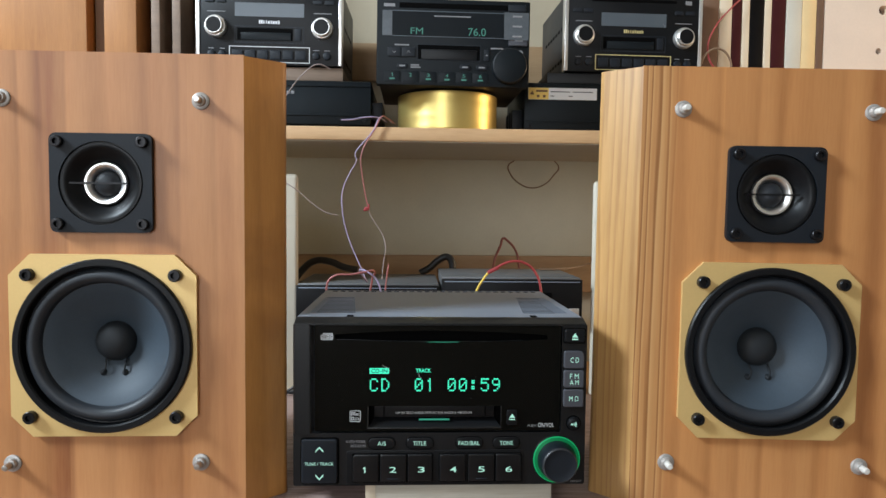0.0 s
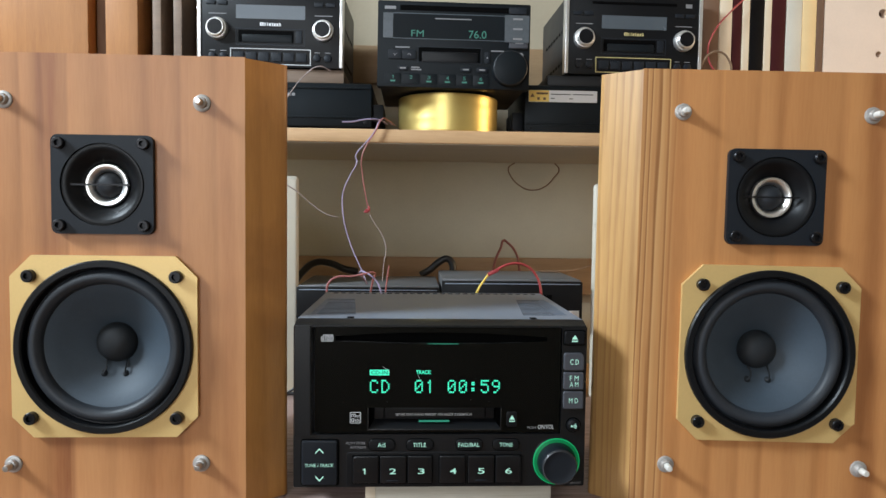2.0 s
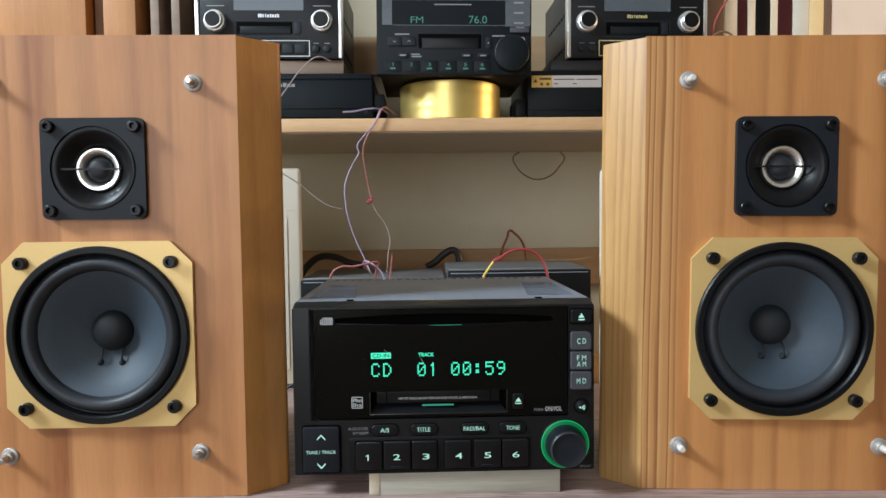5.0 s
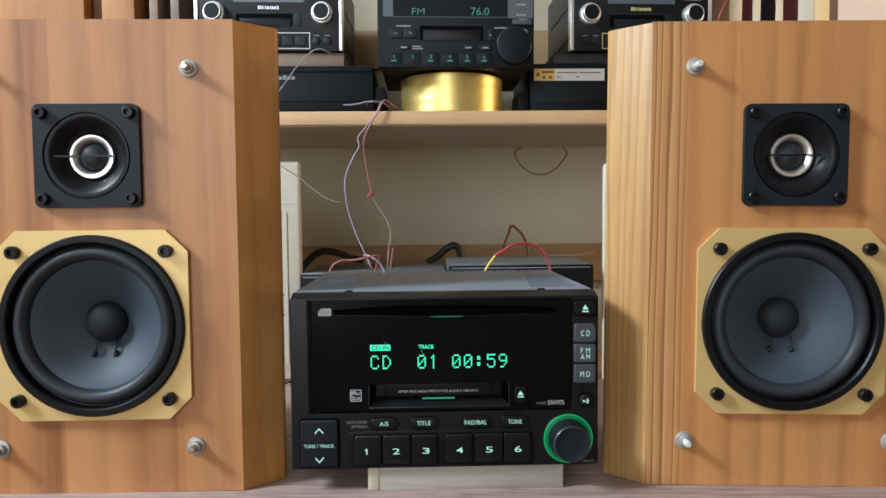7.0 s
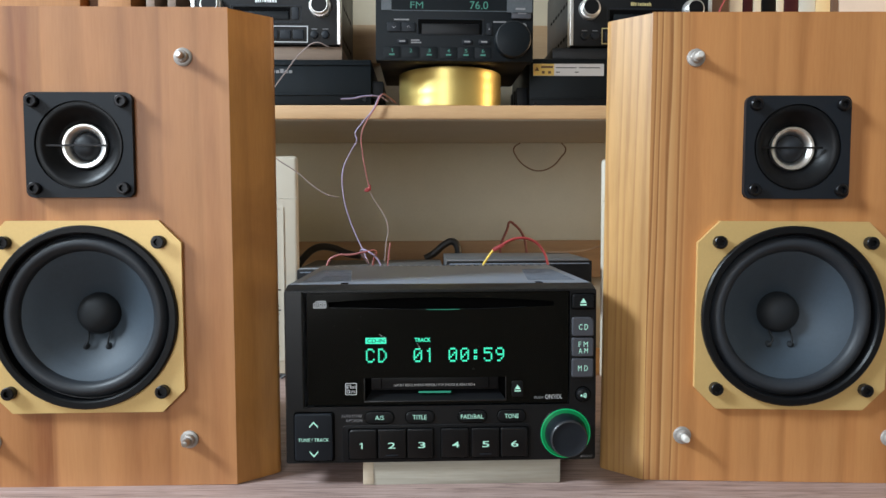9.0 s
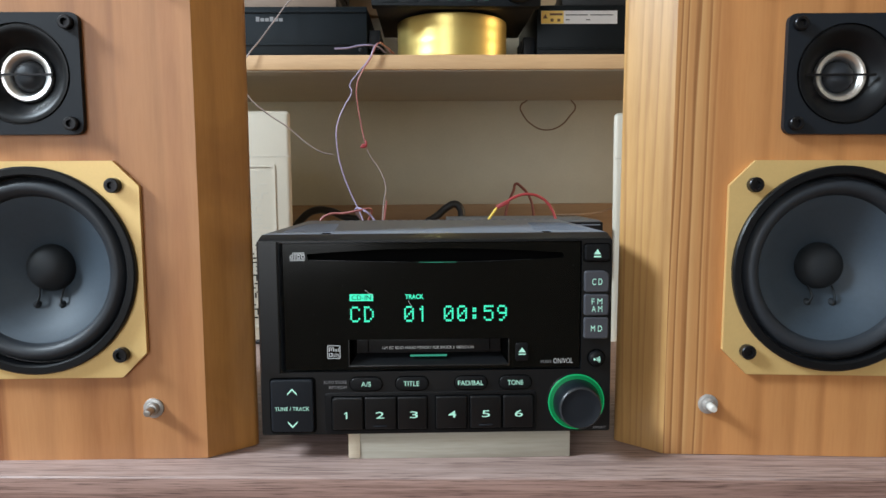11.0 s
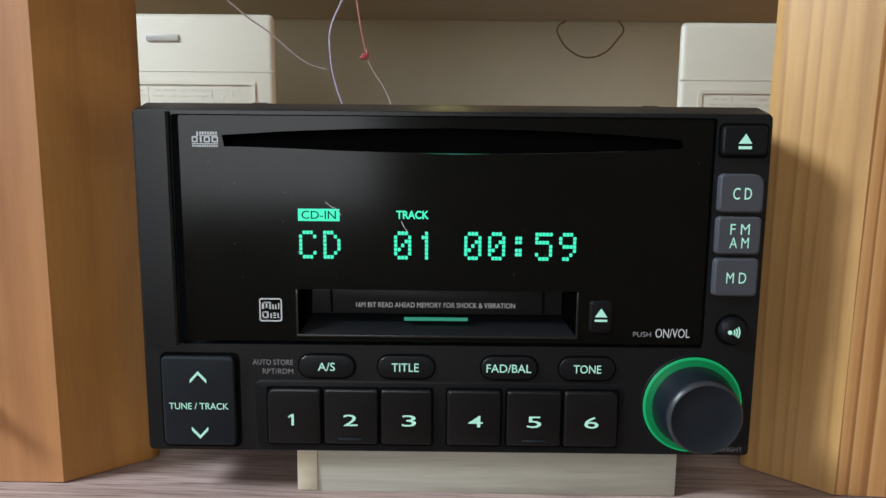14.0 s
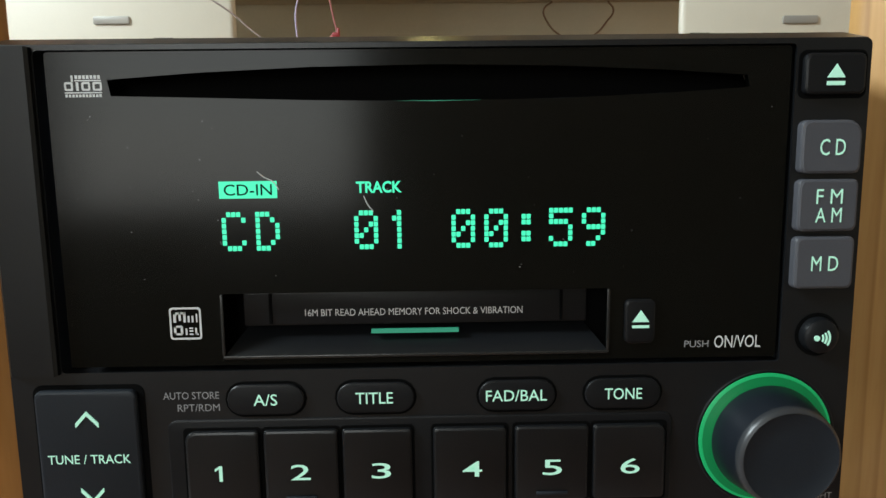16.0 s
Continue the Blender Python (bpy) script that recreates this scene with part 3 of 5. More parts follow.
def socket_bolt(parent, x, z, y, r, h):
    bm = lathe(B(), x, z, [(r, y), (r, y - h + 0.0005), (r - 0.0005, y - h), (r * 0.52, y - h), (r * 0.5, y - h + 0.0022), (0, y - h + 0.0022)], 20)
    part("socket_bolt", bm, "black_metal", parent, "black steel socket-head bolt")


def loudspeaker(m, baffle, post, label, pins, tip):
    """Front of the baffle at y = 0, base at z = 0, its middle at x = 0."""
    sp = thing("loudspeaker", m, label, "loudspeaker", "pair of loudspeakers")
    HW, H, WZ, TZ = 0.0822, 0.2716, 0.0985, 0.195
    cab = B()
    a = [(-HW - 0.0208, 0.0195), (HW + 0.0208, 0.0195), (0.044, 0.120), (-0.044, 0.120)]
    lo, hi = [cab.verts.new((x, y, 0)) for x, y in a], [cab.verts.new((x, y, H)) for x, y in a]
    cab.faces.new(lo), cab.faces.new(hi)
    for i in (1, 2, 3):
        cab.faces.new((lo[i], lo[(i + 1) % 4], hi[(i + 1) % 4], hi[i]))
    part("cabinet", cab, post, sp)
    part("baffle", holed(B(), outline(-HW, HW, 0, H), [disc(0, WZ, 0.0495, 48), disc(0, TZ, 0.0250, 40)], 0, 0.0175), baffle, sp, "alder front board with fine vertical grain")
    for s in (-1, 1):
        bm = B()
        sec = [(s * HW, 0.0), (s * (HW + 0.0198), 0.0163), (s * (HW + 0.0210), 0.0180), (s * (HW + 0.0212), 0.0200), (s * HW, 0.0200)]
        lo, hi = [bm.verts.new((x, y, 0)) for x, y in sec], [bm.verts.new((x, y, H - 0.0006)) for x, y in sec]
        bm.faces.new(lo), bm.faces.new(hi)
        for i in range(5):
            bm.faces.new((lo[i], lo[(i + 1) % 5], hi[(i + 1) % 5], hi[i]))
        part("corner_post", bm, post, sp, "bevelled corner post with visible growth rings")
    # woofer
    q, c = 0.0545, 0.0125
    octo = [(-q + c, WZ - q), (q - c, WZ - q), (q, WZ - q + c), (q, WZ + q - c), (q - c, WZ + q), (-q + c, WZ + q), (-q, WZ + q - c), (-q, WZ - q + c)]
    wf = part("woofer", holed(B(), octo, [disc(0, WZ, 0.0505, 64)], -0.0030, -0.0002), "brass", sp, "gold aluminium mounting plate with clipped corners")
    part("basket_ring", lathe(B(), 0, WZ, [(0.0520, -0.0030), (0.0520, -0.0052), (0.0512, -0.0060), (0.0482, -0.0060), (0.0474, -0.0050), (0.0472, 0.0005), (0.0455, 0.0010)], 72), "black_satin", wf, "black outer ring")
    roll = [(0.0462 - 0.0044 * (1 - math.cos(math.pi * i / 12)), 0.0005 - 0.0052 * math.sin(math.pi * i / 12)) for i in range(13)]
    part("surround", lathe(B(), 0, WZ, [(0.0468, 0.0008)] + roll + [(0.0370, 0.0010)], 72), "rubber", wf, "half-round black rubber surround")
    part("cone", lathe(B(), 0, WZ, [(0.0374, 0.0006), (0.0366, 0.0008), (0.0300, 0.0050), (0.0220, 0.0098), (0.0122, 0.0150), (0.0100, 0.0164)], 72), "cone", wf, "dark grey coated paper cone")
    part("dust_cap", lathe(B(), 0, WZ, [(0.0124, 0.0154), (0.0121, 0.0130), (0.0110, 0.0103), (0.0090, 0.0082), (0.0062, 0.0068), (0.0030, 0.0061), (0, 0.0059)], 40), "cap", wf, "domed black dust cap")
    for s in (-1, 1):
        part("lead_solder", lathe(B(), s * 0.0066, WZ - 0.0192, [(0.0023, 0.0120), (0.0019, 0.0102), (0.0009, 0.0092), (0, 0.0090)], 14), "cap", wf, "glued end of a flexible lead")
        tube("flexible_lead", [(s * 0.0066, 0.0096, WZ - 0.0192), (s * 0.0058 + 0.0010, 0.0092, WZ - 0.0160), (s * 0.0062 + 0.0006, 0.0126, WZ - 0.0105)], 0.00055, "cap", wf)
        for u in (-1, 1):
            socket_bolt(wf, s * 0.0426, WZ + u * 0.0424, -0.003, 0.0037, 0.0040)
    # tweeter
    tw = part("tweeter", holed(B(), outline(-0.0295, 0.0295, TZ - 0.0291, TZ + 0.0291, 0.004), [disc(0, TZ, 0.0245, 48)], -0.0034, -0.0002), "black_matte", sp, "square black faceplate with rounded corners")
    part("waveguide", lathe(B(), 0, TZ, [(0.0246, -0.0034), (0.0243, -0.0020), (0.0236, -0.0020), (0.0234, -0.0032), (0.0222, -0.0034), (0.0200, -0.0024), (0.0170, 0.0004), (0.0145, 0.0030), (0.0128, 0.0046), (0.0126, 0.0052)], 56), "black_satin", tw)
    part("chrome_ring", lathe(B(), 0, TZ, [(0.0128, 0.0050), (0.0127, 0.0030), (0.0122, 0.0022), (0.0112, 0.0021), (0.0100, 0.0027), (0.0088, 0.0040), (0.0081, 0.0062)], 48), "chrome", tw, "polished chrome ring")
    part("dome", lathe(B(), 0, TZ, [(0.0082, 0.0075), (0.0076, 0.0050), (0.0060, 0.0030), (0.0036, 0.0018), (0, 0.0014)], 36), "rubber", tw, "black dome diaphragm")
    part("guard_bar", box(B(), -0.0192, 0.0150, -0.0016, -0.0004, TZ - 0.0005, TZ + 0.0005), "black_metal", tw)
    for s in (-1, 1):
        for u in (-1, 1):
            socket_bolt(tw, s * 0.0243, TZ + u * 0.0240, -0.0034, 0.0034, 0.0032)
    for s in (-1, 1):
        for x, z in pins:
            pin(sp, s * x, z, tip)
    return sp


loudspeaker(pose(-0.2067, 0.006, 0.0004), "baffle_a", "post_a", "oiled alder loudspeaker with amber corners beside the car stereo", ((0.0556, 0.0270), (0.0572, 0.2440)), "steel")
loudspeaker(pose(0.1950, 0.0015, -0.0018, 0, 0.55, -3.2), "baffle_b", "post_b", "striped alder and pine loudspeaker beside the car stereo", ((0.0600, 0.0272), (0.0575, 0.2458)), "tip_white")


# ---- car stereo in the middle ----
wood_block = solid("wood_block", box(B(), -0.0515, 0.0635, 0.004, 0.120, -0.0012, 0.0136, 0.0008), "block", "bleached wooden block lying under the car stereo", "block")
part("worn_end", box(B(), -0.0516, -0.0455, 0.0035, 0.0042, 0.0000, 0.0133, 0.0003), "pale_block", wood_block, "paler worn end")
UX, UZ = -0.006, 0.0138
stereo = thing("car_stereo", pose(UX, 0, UZ), "black car stereo with a lit green display on a block", "car stereo")


def loc(bm):
    """From the desk's coordinates to those of the stereo's base."""
    for vert in bm.verts:
        y = vert.co.y
        vert.co = (vert.co.x - UX, y if y < 0 else (0.4 * y if y < 0.004 else y - 0.0024), vert.co.z - UZ)
    return bm


def loc_pts(pts):
    return [(x - UX, 0.4 * y, z - UZ) for x, y, z in pts]


def sp_(name, bm, material, parent=stereo, label=""):
    return part(name, loc(bm), material, parent, label)


X0, X1, Z0, Z1 = -0.0948, 0.0830, 0.0140, 0.1132
PX0, PX1, PZ0, PZ1 = -0.0840, 0.0678, 0.0464, 0.1122
bezel = sp_("bezel", holed(B(), outline(X0, X1, Z0, Z1, 0.0012, 3), [outline(PX0, PX1, PZ0, PZ1, 0.0008, 2)], 0.002, 0.013), "bezel", stereo, "charcoal plastic front frame")
lip = B()
q = [(0.0024, Z1 - 0.0006), (0.0034, Z1 + 0.0002), (0.0122, Z1 + 0.0026), (0.0130, Z1 + 0.0026), (0.0130, Z1 - 0.0006)]
a, c = ([lip.verts.new((x, y, z)) for y, z in q] for x in (X0 + 0.0006, X1 - 0.0006))
lip.faces.new(a), lip.faces.new(c)
for i in range(5):
    lip.faces.new((a[i], a[(i + 1) % 5], c[(i + 1) % 5], c[i]))
sp_("top_lip", lip, "bezel", stereo)
# the frame's broad cheek beside the window, standing a little proud
cheek = B()
sec = [(X0, 0.0034), (X0 + 0.0003, 0.0012), (X0 + 0.0010, -0.0004), (PX0 - 0.0009, -0.0008), (PX0 - 0.0003, -0.0002), (PX0 - 0.0003, 0.0050), (X0, 0.0050)]
a, c = ([cheek.verts.new((x, y, z)) for x, y in sec] for z in (0.0462, Z1 - 0.0004))
cheek.faces.new(a), cheek.faces.new(c)
for i in range(len(sec)):
    j = (i + 1) % len(sec)
    cheek.faces.new((a[i], a[j], c[j], c[i]))
sp_("cheek", cheek, "bezel", bezel)
# glossy window with the two slots
lens = [(-0.0695, 0.1033), (-0.0701, 0.1065), (-0.052, 0.1077), (-0.030, 0.1086), (-0.005, 0.1089), (0.020, 0.1084), (0.042, 0.1074), (0.0582, 0.1062), (0.0588, 0.1038), (0.042, 0.1028), (0.020, 0.1020), (-0.005, 0.1017), (-0.030, 0.1021), (-0.052, 0.1028)]
md = outline(-0.0500, 0.0310, 0.0492, 0.0628, 0.0006, 2)
window = sp_("display_window", holed(B(), outline(PX0 + 0.0019, PX1 - 0.0008, PZ0 + 0.0011, PZ1 - 0.0003, 0.0006, 2), [lens, md], 0.0030, 0.0060), "gloss", stereo, "glossy smoked acrylic window")
sp_("disc_slot", box(B(), -0.072, 0.061, 0.0092, 0.0130, 0.1000, 0.1105), "void", window)
sp_("slot_lip", box(B(), -0.060, 0.050, 0.0032, 0.0092, 0.1006, 0.1016), "black_satin", window)
sp_("slot_light", box(B(), -0.0155, 0.0045, 0.0034, 0.0058, 0.1014, 0.10185), "slot_light", window, "green light line in the disc slot")
tube("slot_edge", loc_pts([(x, 0.0074, z) for x, z in lens[7:] + lens[:1]]), 0.00020, "polished_edge", window)
sp_("cartridge_slot", box(B(), -0.053, 0.034, 0.0105, 0.0130, 0.0475, 0.0640), "void", window)
door = sp_("cartridge_door", prism(B(), outline(-0.0462, 0.0270, 0.0552, 0.0626, 0.0004, 2), 0.0062, 0.0104, 0.0003), "black_satin", window, "small black flap")
for dx in (-0.0405, 0.0215):
    sp_("flap_rib", box(B(), dx - 0.0003, dx + 0.0003, 0.0059, 0.0064, 0.0556, 0.0622), "void", door)
sill = B()
v = [sill.verts.new(q) for q in ((-0.0500, 0.0030, 0.0494), (0.0310, 0.0030, 0.0494), (0.0270, 0.0104, 0.0545), (-0.0462, 0.0104, 0.0545), (-0.0500, 0.0030, 0.0486), (0.0310, 0.0030, 0.0486), (0.0270, 0.0104, 0.0486), (-0.0462, 0.0104, 0.0486))]
for q in ((0, 1, 2, 3), (4, 5, 1, 0), (5, 6, 2, 1), (7, 4, 0, 3), (4, 7, 6, 5), (2, 6, 7, 3)):
    sill.faces.new([v[i] for i in q])
sp_("cartridge_sill", sill, "bezel", window)
sp_("sill_rim", box(B(), -0.0502, 0.0312, 0.0022, 0.0031, 0.0488, 0.0495, 0.0002), "polished_edge", window)
for x in (-0.0500, 0.0310):
    sp_("slot_cheek", box(B(), x - 0.0003, x + 0.0003, 0.0022, 0.0031, 0.0495, 0.0627, 0.0002), "polished_edge", window)
sp_("slot_light", box(B(), -0.0192, -0.0005, 0.0058, 0.0068, 0.0533, 0.0541), "slot_light", window, "green light bar in the cartridge slot")
sp_("print_line", lettering(B(), "16M BIT READ AHEAD MEMORY FOR SHOCK & VIBRATION", -0.0332, 0.0132, 0.0572, 0.0587, 0.0061), "ink", door, "small grey print")

DOTS = {
    "C": ("01110", "10001", "10000", "10000", "10000", "10001", "01110"), "D": ("11100", "10010", "10001", "10001", "10001", "10010", "11100"),
    "0": ("01110", "10001", "10011", "10101", "11001", "10001", "01110"), "1": ("00100", "01100", "00100", "00100", "00100", "00100", "00100"),
    "5": ("11111", "10000", "11110", "00001", "00001", "10001", "01110"), "9": ("01110", "10001", "10001", "01111", "00001", "00010", "01100"),
    ":": ("00000", "01100", "01100", "00000", "01100", "01100", "00000")}
for ch, cx in (("C", -0.0490), ("D", -0.0421), ("0", -0.0219), ("1", -0.0151), ("0", -0.0019), ("0", 0.0049), (":", 0.0116), ("5", 0.0183), ("9", 0.0251)):
    dots = B()
    for r, line in enumerate(DOTS[ch]):
        for c, on in enumerate(line):
            if on == "1":
                x, z = cx + c * 0.00100, 0.07985 - r * 0.00117
                prism(dots, outline(x, x + 0.00088, z - 0.00102, z, 0.0001, 1), 0.00285, 0.0030)
    tagged(sp_("display_character", dots, "vfd", window, "green dot-matrix character"), kind="stuff")
sp_("track_legend", lettering(B(), "TRACK", -0.0213, -0.0120, 0.0834, 0.0858, 0.0029, bold=0.03), "vfd", window)
tag = sp_("disc_in_flag", prism(B(), outline(-0.0492, -0.0374, 0.0826, 0.0861), 0.00285, 0.0030), "vfd", window, "lit green rectangle")
sp_("flag_words", lettering(B(), "CD-IN", -0.0482, -0.0384, 0.0832, 0.0855, 0.00283), "void", tag)

tube("scratch", loc_pts([(-0.0413, 0.0028, 0.0880), (-0.0398, 0.0028, 0.0868), (-0.0382, 0.0028, 0.0860), (-0.0370, 0.0028, 0.0843)]), 0.00011, "ink", window)
tube("scratch", loc_pts([(-0.0198, 0.0028, 0.0828), (-0.0191, 0.0028, 0.0812), (-0.0179, 0.0028, 0.0796)]), 0.00011, "ink", window)
specks, rng = B(), random.Random(11)
for i in range(46):
    x, z, r = rng.uniform(PX0 + 0.004, PX1 - 0.004), rng.uniform(0.064, 0.100), rng.uniform(0.00005, 0.00013)
    prism(specks, disc(x, z, r, 6), 0.0028, 0.0030)
tagged(sp_("dust_specks", specks, "ink_dim", window, "fine dust on the window"), kind="stuff")

# disc emblem and cartridge emblem as plain shapes
emblem = B()
for x0, x1, z0, z1, w in ((-0.0785, -0.0768, 0.1044, 0.1061, 0.00038), (-0.0751, -0.0734, 0.1044, 0.1061, 0.00038), (-0.0729, -0.0711, 0.1044, 0.1061, 0.00038)):
    holed(emblem, outline(x0, x1, z0, z1, 0.0003, 2), [outline(x0 + w, x1 - w, z0 + w, z1 - w, 0.0001, 1)], 0.00282, 0.0030)
box(emblem, -0.0771, -0.0767, 0.00282, 0.0030, 0.1061, 0.1074)
box(emblem, -0.0762, -0.0757, 0.00282, 0.0030, 0.1044, 0.1061)
box(emblem, -0.0785, -0.0711, 0.00282, 0.0030, 0.1039, 0.10415)
box(emblem, -0.0764, -0.0712, 0.00282, 0.0030, 0.10625, 0.1065)
for k in range(7):
    box(emblem, -0.0763 + k * 0.00074, -0.0758 + k * 0.00074, 0.00282, 0.0030, 0.1067, 0.1074)
for k in range(11):
    box(emblem, -0.0784 + k * 0.00067, -0.07795 + k * 0.00067, 0.00282, 0.0030, 0.10315, 0.1037)
sp_("disc_emblem", emblem, "ink", window, "small pale printed emblem")
emblem = holed(B(), outline(-0.0610, -0.0544, 0.0532, 0.0601, 0.0006, 2), [outline(-0.0606, -0.0548, 0.0536, 0.0597, 0.0004, 2)], 0.00282, 0.0030)
for x0, x1, z0, z1 in ((-0.0602, -0.0596, 0.0569, 0.0591), (-0.0591, -0.0586, 0.0573, 0.0591), (-0.0581, -0.0576, 0.0569, 0.0591), (-0.0602, -0.0577, 0.0586, 0.0591), (-0.0572, -0.0568, 0.0569, 0.0583), (-0.0564, -0.0560, 0.0569, 0.0583), (-0.0555, -0.0552, 0.0569, 0.0587),
                       (-0.0602, -0.0597, 0.0542, 0.0562), (-0.0588, -0.0583, 0.0544, 0.0560), (-0.0602, -0.0585, 0.0542, 0.0546), (-0.0602, -0.0585, 0.0558, 0.0562), (-0.0578, -0.0574, 0.0542, 0.0556), (-0.0570, -0.0562, 0.0542, 0.0545), (-0.0570, -0.0562, 0.0549, 0.0552), (-0.0570, -0.0562, 0.0555, 0.0558), (-0.0558, -0.0554, 0.0542, 0.0557), (-0.0558, -0.0551, 0.0542, 0.0545)):
    box(emblem, x0, x1, 0.00282, 0.0030, z0, z1)
tagged(sp_("cartridge_emblem", emblem, "ink", window, "small pale printed emblem in a frame"), kind="stuff")
sp_("print_line", lettering(B(), "PUSH", 0.0474, 0.0526, 0.0497, 0.0512, 0.0029), "ink_dim", window)
sp_("print_line", lettering(B(), "ON/VOL", 0.0538, 0.0637, 0.0495, 0.0522, 0.0029), "ink", window)
sp_("print_line", lettering(B(), "AUTO STORE", -0.0633, -0.0515, 0.0403, 0.0419, 0.0019), "ink_dim", bezel)
sp_("print_line", lettering(B(), "RPT/RDM", -0.0604, -0.0515, 0.0376, 0.0392, 0.0019), "ink_dim", bezel)


def triangle_up(bm, cx, z, w, h, y):
    prism(bm, [(cx - w / 2, z), (cx + w / 2, z), (cx, z + h)], y - 0.0002, y)
    return bm


def button(name, x0, x1, z0, z1, r, material, words=None, box_=None, front=-0.0006, radii=None, label=""):
    b = sp_(name, prism(B(), outline(x0, x1, z0, z1, r, 4, radii), front, 0.006, 0.0006), material, stereo, label)
    b.data.set_sharp_from_angle(angle=radians(18))
    if words:
        sp_("legend", lettering(B(), words, *box_, front - 0.00002), "legend", b)
    return b


def well(name, x0, x1, z0, z1, r):
    sp_(name, prism(B(), outline(x0, x1, z0, z1, r, 4), 0.0017, 0.0030), "void", bezel)


# right-hand column
well("button_well", 0.0683, 0.0822, 0.1013, 0.1109, 0.0016)
e1 = button("eject_button", 0.0690, 0.0815, 0.1020, 0.1102, 0.0014, "black_satin", label="black eject button")
sp_("legend", box(triangle_up(B(), 0.0752, 0.1053, 0.0036, 0.0027, -0.0006), 0.0734, 0.0770, -0.0008, -0.0006, 0.1038, 0.1046), "legend", e1)
b = button("source_button", 0.0688, 0.0812, 0.0862, 0.0970, 0, "grey_button", "C D", (0.0725, 0.0777, 0.0899, 0.0932), -0.0012, (0.0014, 0.0012, 0.0030, 0.0014), "grey source button")
b = button("source_button", 0.0688, 0.0812, 0.0744, 0.0851, 0.0012, "grey_button", "F M", (0.0724, 0.0778, 0.0801, 0.0831), -0.0012, label="grey source button")
sp_("legend", lettering(B(), "A M", 0.0724, 0.0778, 0.0763, 0.0793, -0.00122), "legend", b)
b = button("source_button", 0.0688, 0.0812, 0.0624, 0.0733, 0.0012, "grey_button", "M D", (0.0722, 0.0778, 0.0662, 0.0693), -0.0012, label="grey source button")
sp_("button_well", prism(B(), disc(0.0755, 0.0522, 0.0047, 28), 0.0017, 0.0030), "void", bezel)
snd = sp_("sound_button", lathe(B(), 0.0755, 0.0522, [(0.0039, 0.006), (0.0039, -0.0004), (0.0036, -0.0012), (0.0029, -0.0016), (0, -0.0017)], 28), "black_satin", stereo)
bm = lathe(B(), 0.0742, 0.0520, [(0.0006, -0.0016), (0.0006, -0.0019), (0, -0.0019)], 12)
for r in (0.0013, 0.0020, 0.0027):
    for i in range(6):
        a0, a1 = radians(-34 + i * 68 / 6), radians(-34 + (i + 1) * 68 / 6)
        q = [(0.0742 + rr * math.cos(a), 0.0520 + rr * math.sin(a)) for rr, a in ((r - 0.00017, a0), (r + 0.00017, a0), (r + 0.00017, a1), (r - 0.00017, a1))]
        prism(bm, q, -0.0019, -0.0016)
tagged(sp_("legend", bm, "legend", snd), kind="stuff")
# small eject button in the window
e2 = sp_("eject_button", prism(B(), outline(0.0344, 0.0408, 0.0510, 0.0604, 0.0012), 0.0008, 0.0055, 0.0006), "black_satin", stereo, "small black eject button")
sp_("legend", box(triangle_up(B(), 0.0377, 0.0556, 0.0036, 0.0026, 0.0008), 0.0359, 0.0395, 0.0006, 0.0008, 0.0543, 0.0549), "legend", e2)
# rocker
well("rocker_well", -0.0905, -0.0671, 0.0150, 0.0439, 0.0020)
rk = button("tuning_rocker", -0.0898, -0.0684, 0.0158, 0.0429, 0.0016, "black_matte", "TUNE / TRACK", (-0.0878, -0.0704, 0.0270, 0.0290), -0.0006, label="black rocker key for tuning")
for z, u in ((0.0364, 1), (0.0202, -1)):
    bm = B()
    for s in (-1, 1):
        prism(bm, [(-0.0790, z + u * 0.0012), (-0.0790, z + u * 0.0022), (-0.0790 + s * 0.0024, z - u * 0.0004), (-0.0790 + s * 0.0024, z - u * 0.0014)], -0.0008, -0.0006)
    sp_("legend", bm, "legend", rk)
# pill keys
for words, x0, x1, a, c in (("A/S", -0.0497, -0.0335, -0.0441, -0.0391), ("TITLE", -0.0266, -0.0102, -0.0226, -0.0147), ("FAD/BAL", 0.0035, 0.0198, 0.0050, 0.0180), ("TONE", 0.0262, 0.0424, 0.0303, 0.0383)):
    well("key_well", x0 - 0.0005, x1 + 0.0005, 0.0362, 0.0440, 0.0038)
    button("pill_key", x0, x1, 0.0368, 0.0434, 0.0032, "black_satin", words, (a, c, 0.0389, 0.0414), 0.0, label="black oval key")
# number keys in their raised tray
sp_("key_tray", prism(B(), outline(-0.0628, 0.0452, 0.0142, 0.0357, 0.0022), 0.0012, 0.0024, 0.0004), "black_satin", bezel)
for n, x0, x1, cx in (("1", -0.0590, -0.0434, -0.0521), ("2", -0.0424, -0.0266, -0.0347), ("3", -0.0257, -0.0108, -0.0175), ("4", -0.0063, 0.0094, 0.0020), ("5", 0.0112, 0.0270, 0.0192), ("6", 0.0280, 0.0436, 0.0360)):
    sp_("key_gap", prism(B(), outline(x0 - 0.0005, x1 + 0.0005, 0.0160, 0.0340, 0.001), 0.0009, 0.0020), "void", bezel)
    k = button("number_key", x0, x1, 0.0166, 0.0334, 0.0, "bezel", n, (cx - (0.0008 if n == "1" else 0.0021), cx + (0.0008 if n == "1" else 0.0021), 0.0224, 0.0259), -0.0006,
               (0.0008, 0.0008, 0.0020 if n == "6" else 0.0008, 0.0022 if n == "1" else 0.0008), "black number key")
    if n in "25":
        sp_("finger_mark", box(B(), cx - 0.0034, cx + 0.0034, -0.0010, -0.0004, 0.0179, 0.0187, 0.0002), "black_matte", k)
